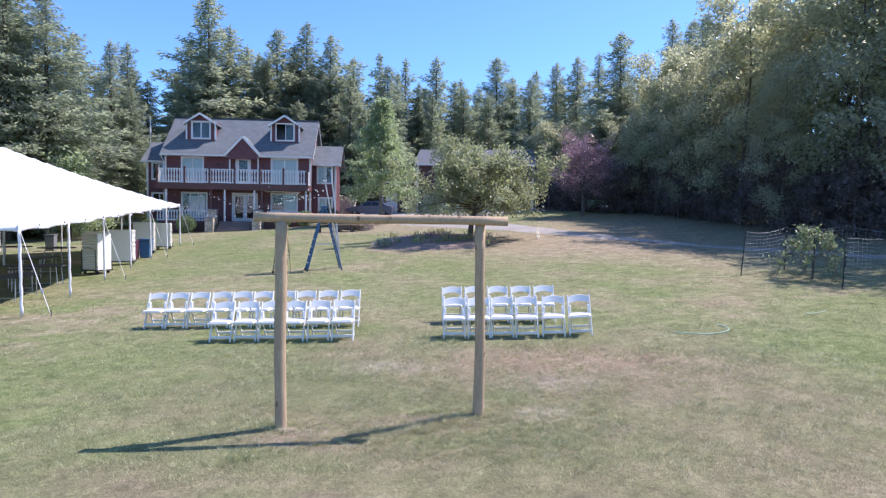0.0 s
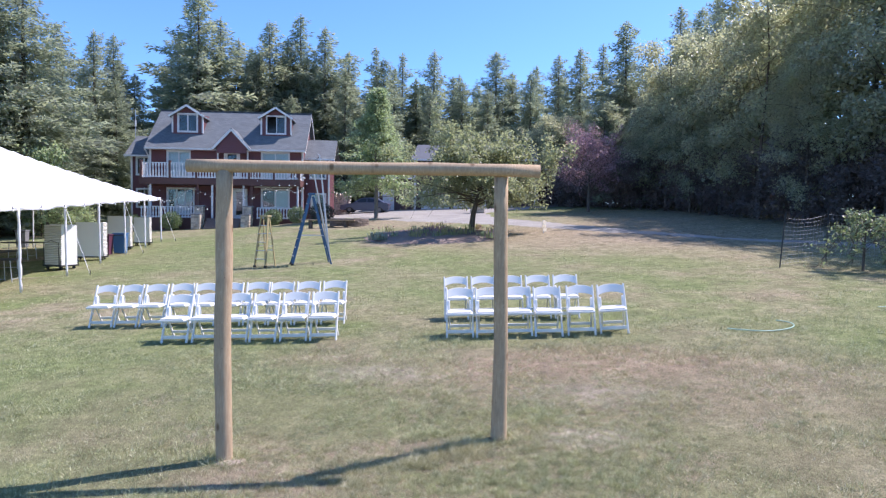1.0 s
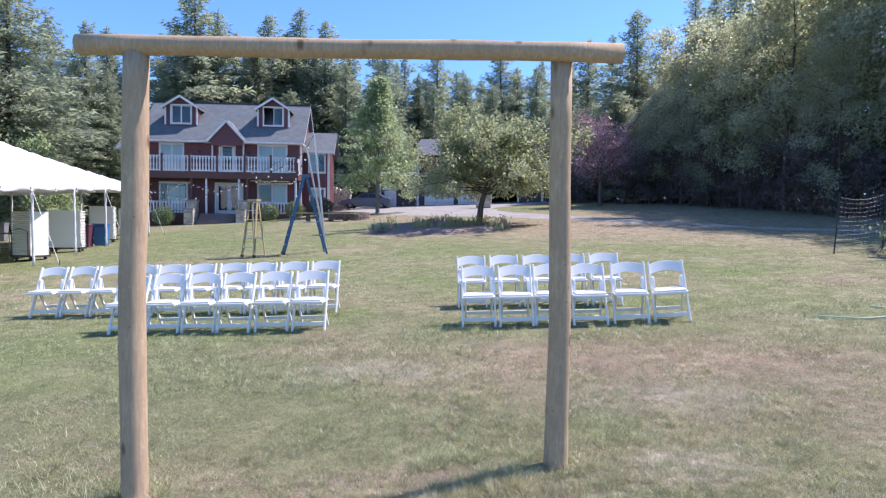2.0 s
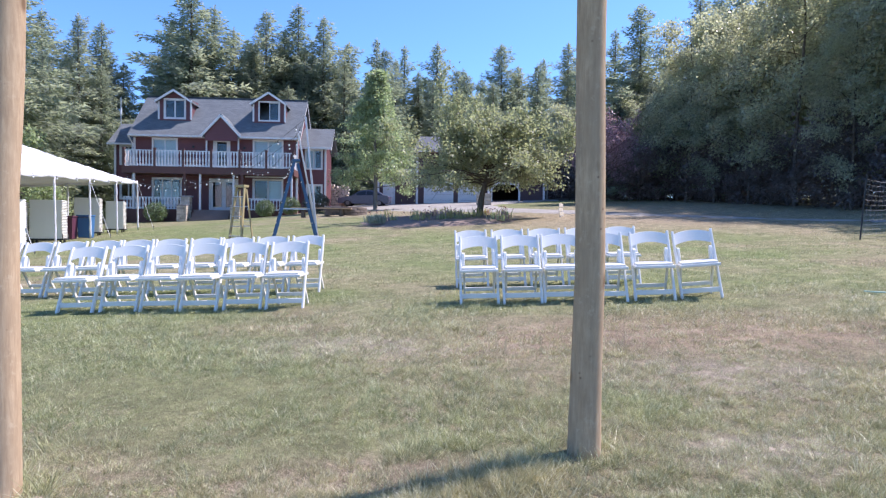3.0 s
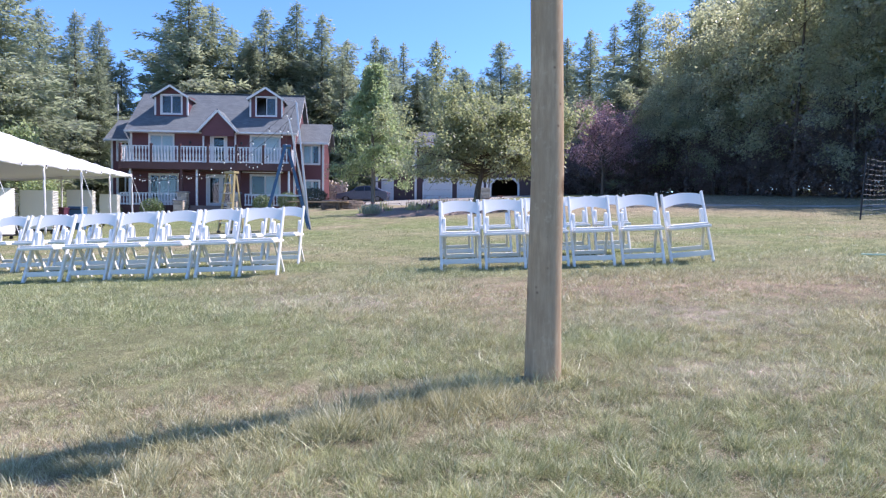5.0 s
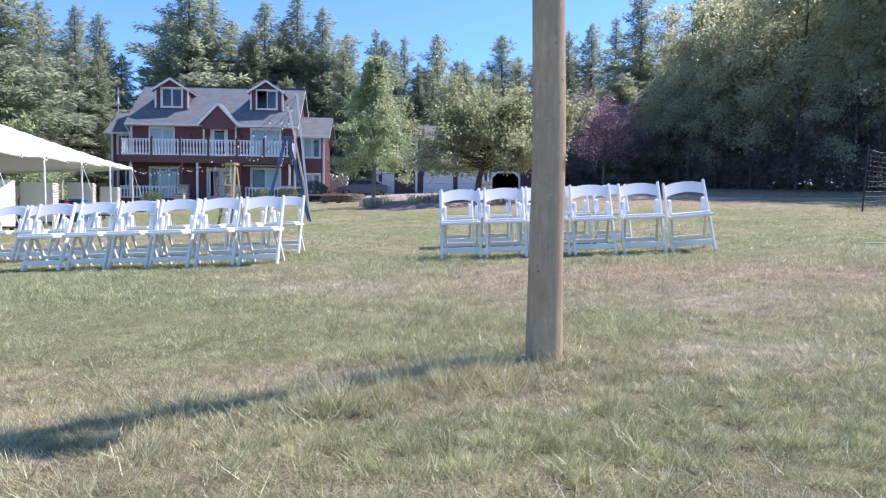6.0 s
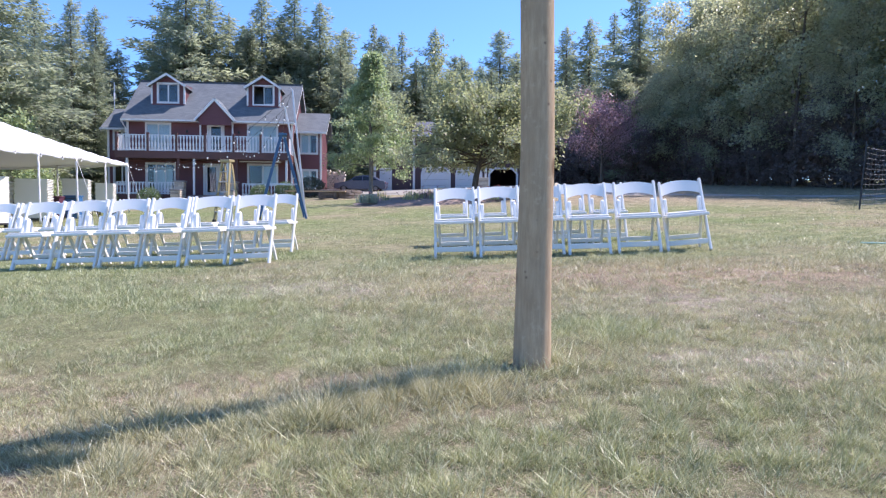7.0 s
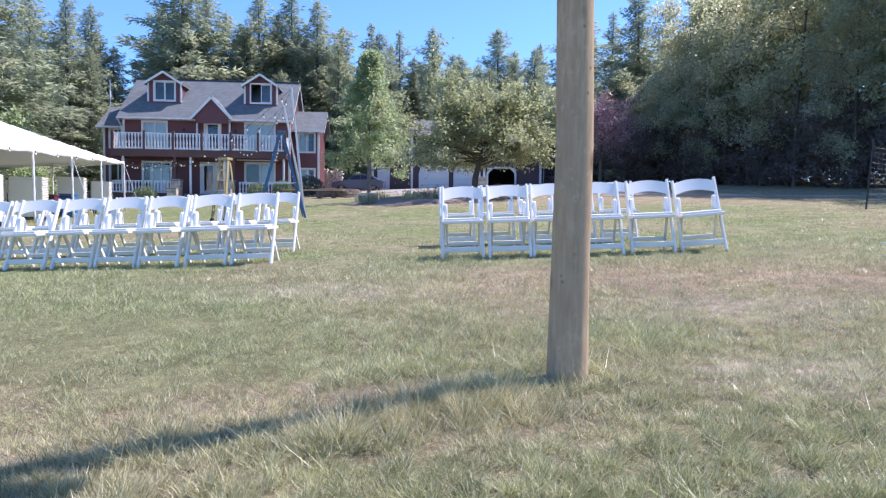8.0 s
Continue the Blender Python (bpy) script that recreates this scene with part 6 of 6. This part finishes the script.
def perennial(seed, x, y, n, h, mat, label, blooms=0):
    r = random.Random(seed)
    z = gnd(x, y) + 0.10
    t = empty("perennial", Matrix.Translation((x, y, z)), label, "plant", "perennials in the bed")
    verts, faces = [], []
    for _ in range(n):
        a, sp = r.uniform(0, 6.28), r.uniform(0.1, 0.9)
        hh = h * r.uniform(0.6, 1.1)
        p = Vector((r.gauss(0, 0.13), r.gauss(0, 0.13), 0))
        out = Vector((math.cos(a), math.sin(a), 0))
        q1, q2 = p + out * sp * hh * 0.35 + Vector((0, 0, hh * 0.7)), p + out * sp * hh * 0.8 + Vector((0, 0, hh * 0.85))
        s = out.cross(Vector((0, 0, 1))) * 0.012
        k = len(verts)
        verts.extend((p - s, p + s, q1 + s, q1 - s, q2))
        faces.extend(((k, k + 1, k + 2, k + 3), (k + 3, k + 2, k + 4)))
    ob = new("foliage", mesh_of("foliage", verts, faces, mat))
    ob.parent = t
    for _ in range(blooms):
        bm = bmesh.new()
        p = Vector((r.gauss(0, 0.2), r.gauss(0, 0.2), h * r.uniform(0.9, 1.5)))
        rod(bm, [(p.x * 0.3, p.y * 0.3, 0), p], [0.006, 0.004], 4)
        stem = part("stem", bm, LEAF_BUSH, t)
        verts, faces = [], []
        for k in range(6):
            a = k * 1.05
            leaf_quad(verts, faces, p, Vector((math.cos(a), math.sin(a), 0.5)).normalized(), Vector((0, 0, 1)), 0.075, 0.05)
        fl = new("bloom", mesh_of("bloom", verts, faces, FLOWER))
        fl.parent = stem
    return t


rp = random.Random(17)
for k in range(38):
    x, y = rp.uniform(-5.2, 0.7), rp.uniform(30.0, 35.4)
    kind = rp.random()
    if kind < 0.45:
        perennial(100 + k, x, y, 24, rp.uniform(0.3, 0.52), STRAWLEAF, "tuft of yellowing strap leaves in the bed")
    elif kind < 0.75:
        perennial(100 + k, x, y, 30, rp.uniform(0.25, 0.42), LEAF_MAPLE, "clump of green leaves with pink flowers", 4)
    else:
        perennial(100 + k, x, y, 34, rp.uniform(0.3, 0.45), LEAF_PLUM, "low clump of reddish leaves in the bed")

GREYLEAF = mat_leaf("grey_leaves", (0.20, 0.23, 0.19), (0.34, 0.38, 0.32), 0.6, 0.5)
for k, (x, y) in enumerate(((-5.0, 30.6), (-4.6, 30.4), (-4.75, 30.9))):
    perennial(150 + k, x, y, 70, 0.42, GREYLEAF, "grey-green lavender tuft at the bed's front")


# ---- grass blades ----
def grass():
    g = np.random.default_rng(3)
    chunks = []
    # fans of turf: y from, y to, apex y, half width per metre, count, height, width
    for y0, y1, ya, k, n, hgt, wid in ((7.4, 10.3, 5.7, 0.76, 360000, 0.046, 0.0027), (10.2, 13.8, 5.7, 0.78, 150000, 0.048, 0.0052), (6.7, 10.6, -0.2, 0.76, 120000, 0.05, 0.005),
                                       (10.6, 15.5, -0.2, 0.80, 90000, 0.05, 0.008), (15.5, 23.0, -0.5, 0.85, 60000, 0.045, 0.013), (23.0, 36.0, -0.5, 0.80, 30000, 0.04, 0.02)):
        y = y0 + (y1 - y0) * g.random(n) ** 1.1 + (g.random(n) - 0.5) * 0.6
        x = 0.3 - 0.08 * (y - ya) + (2 * g.random(n) - 1) * k * (y - ya) * (0.72 + 0.6 * g.random(n))
        chunks.append((x, y, np.full(n, hgt), np.full(n, wid)))
    # longer tufts where the mower does not reach, and at random
    for cx, cy, k, rad, hh in ((0.40, 8.59, 800, 0.24, 0.12), (-2.12, 8.12, 700, 0.22, 0.11), (-0.35, 8.62, 900, 0.15, 0.13), (-0.17, 8.68, 600, 0.10, 0.14)):
        a, q = g.random(k) * 6.283, rad * np.sqrt(g.random(k))
        chunks.append((cx + q * np.cos(a), cy + q * np.sin(a) * 0.8, np.full(k, hh), np.full(k, 0.0042)))
    # rank grass in a broken line west of the east post
    for _ in range(150):
        s, o = g.uniform(0.15, 3.2), g.uniform(-0.10, 0.22)
        cx, cy = 0.405 - 0.90 * s + 0.43 * o, 8.59 - 0.43 * s - 0.90 * o
        k, rad = int(g.integers(70, 180)), g.uniform(0.04, 0.10)
        hh = g.uniform(0.05, 0.105)
        chunks.append((cx + g.normal(0, rad, k), cy + g.normal(0, rad * 0.7, k), np.full(k, hh), np.full(k, 0.0036)))
    for _ in range(16):
        s, o = g.uniform(0.12, 1.05), g.uniform(-0.04, 0.30)
        k, rad = int(g.integers(150, 320)), g.uniform(0.05, 0.09)
        chunks.append((0.405 - 0.90 * s + 0.43 * o + g.normal(0, rad, k), 8.59 - 0.43 * s - 0.90 * o + g.normal(0, rad * 0.7, k), np.full(k, g.uniform(0.12, 0.17)), np.full(k, 0.0036)))
    for _ in range(7):
        s, o = g.uniform(0.32, 0.62), g.uniform(-0.06, 0.16)
        k, rad = int(g.integers(200, 320)), g.uniform(0.04, 0.07)
        chunks.append((0.405 - 0.90 * s + 0.43 * o + g.normal(0, rad, k), 8.59 - 0.43 * s - 0.90 * o + g.normal(0, rad * 0.7, k), np.full(k, g.uniform(0.15, 0.19)), np.full(k, 0.0036)))
    # lush grass before the shaded strip at the east post
    for _ in range(20):
        s, o = g.uniform(0.22, 1.0), g.uniform(0.10, 0.30)
        k, rad = int(g.integers(120, 260)), g.uniform(0.04, 0.08)
        chunks.append((0.405 - 0.90 * s + 0.43 * o + g.normal(0, rad, k), 8.59 - 0.43 * s - 0.90 * o + g.normal(0, rad * 0.7, k), np.full(k, g.uniform(0.11, 0.19)), np.full(k, 0.0034)))
    for _ in range(900):
        cx, cy = g.uniform(-5.5, 6.5), g.uniform(6.9, 13)
        k, rad = int(g.integers(40, 110)), g.uniform(0.02, 0.09)
        chunks.append((cx + g.normal(0, rad, k), cy + g.normal(0, rad, k), np.full(k, g.uniform(0.06, 0.11)), np.full(k, 0.0036)))
    x, y, h, w = (np.concatenate(c) for c in zip(*chunks))
    patch = np.array([noise.noise((px * 0.9, py * 0.9, 7.0)) for px, py in zip(x, y)])
    clump = np.array([noise.noise((px * 11.0, py * 11.0, 2.0)) for px, py in zip(x, y)])
    h = h * (0.5 + 0.65 * g.random(len(x))) * np.clip(1 + 0.7 * patch, 0.72, 1.45) * np.clip(1 + 1.2 * clump, 0.5, 1.7)
    h = np.minimum(h, 0.155)
    swirl = np.array([noise.noise((px * 3.2, py * 3.2, 11.0)) for px, py in zip(x, y)])
    keep = off_posts(x, y) & (g.random(len(x)) < np.clip(0.95 + 1.2 * clump, 0.5, 1.0))
    x, y, h, w, swirl = x[keep], y[keep], h[keep], w[keep], swirl[keep]
    n = len(x)
    me = blade_mesh("grass", x, y, h, w, 0.3 + 0.95 * g.random(n), 5.0 * swirl + g.normal(0, 1.8, n), g.random(n) * 6.283, BLADE)
    return tagged(new("grass", me), "short dry grass blades with longer green tufts", "grass", kind="stuff")


def off_posts(x, y):
    return ((x - 0.40) ** 2 + (y - 8.59) ** 2 > 0.0075) & ((x + 2.12) ** 2 + (y - 8.12) ** 2 > 0.0075)


def blade_mesh(name, x, y, h, w, lean, way, turn, mat):
    """One triangle a blade: a base w wide, a tip h long that leans its way."""
    n = len(x)
    sm = np.clip((x + 10) / -8, 0, 1)
    sm = sm * sm * (3 - 2 * sm)
    far = np.clip((y - 14) / 12, 0, 1)
    far = far * far * (3 - 2 * far) * np.maximum(0, np.minimum(x, 45) - 6) * 0.013
    z = -far + 0.0402 * np.clip(x, -45, 45) + 0.0524 * (y - 8.5) + 0.024 * np.maximum(0, y - 20) * (1 - 0.5 * sm) - 0.008
    base = np.stack([x, y, z], 1)
    side = np.stack([np.cos(turn), np.sin(turn), 0 * turn], 1) * w[:, None] / 2
    tip = base + np.stack([np.cos(way) * lean * h, np.sin(way) * lean * h, h * (1 - 0.45 * lean)], 1)
    v = np.stack([base - side, base + side, tip], 1).reshape(-1, 3).astype(np.float32)
    me = bpy.data.meshes.new(name)
    me.vertices.add(3 * n)
    me.vertices.foreach_set("co", v.ravel())
    me.loops.add(3 * n)
    me.loops.foreach_set("vertex_index", np.arange(3 * n, dtype=np.int32))
    me.polygons.add(n)
    me.polygons.foreach_set("loop_start", np.arange(0, 3 * n, 3, dtype=np.int32))
    me.polygons.foreach_set("loop_total", np.full(n, 3, dtype=np.int32))
    me.materials.append(mat)
    me.update(calc_edges=True)
    me.validate()
    return me


def straw_litter():
    """Dead brown straw lying low between the living blades."""
    g = np.random.default_rng(8)
    n = 130000
    y = 7.3 + 3.6 * g.random(n) ** 1.2
    x = 0.3 - 0.08 * (y - 5.7) + (2 * g.random(n) - 1) * 0.95 * (y - 5.7)
    keep = off_posts(x, y)
    x, y = x[keep], y[keep]
    n = len(x)
    way = g.random(n) * 6.283
    me = blade_mesh("straw_litter", x, y, 0.02 + 0.035 * g.random(n), np.full(n, 0.0030), 1.3 + 0.65 * g.random(n), way, way + 1.57, STRAW)
    return tagged(new("straw_litter", me), "dead brown straw lying between the grass blades", "straw", kind="stuff")



grass()
straw_litter()
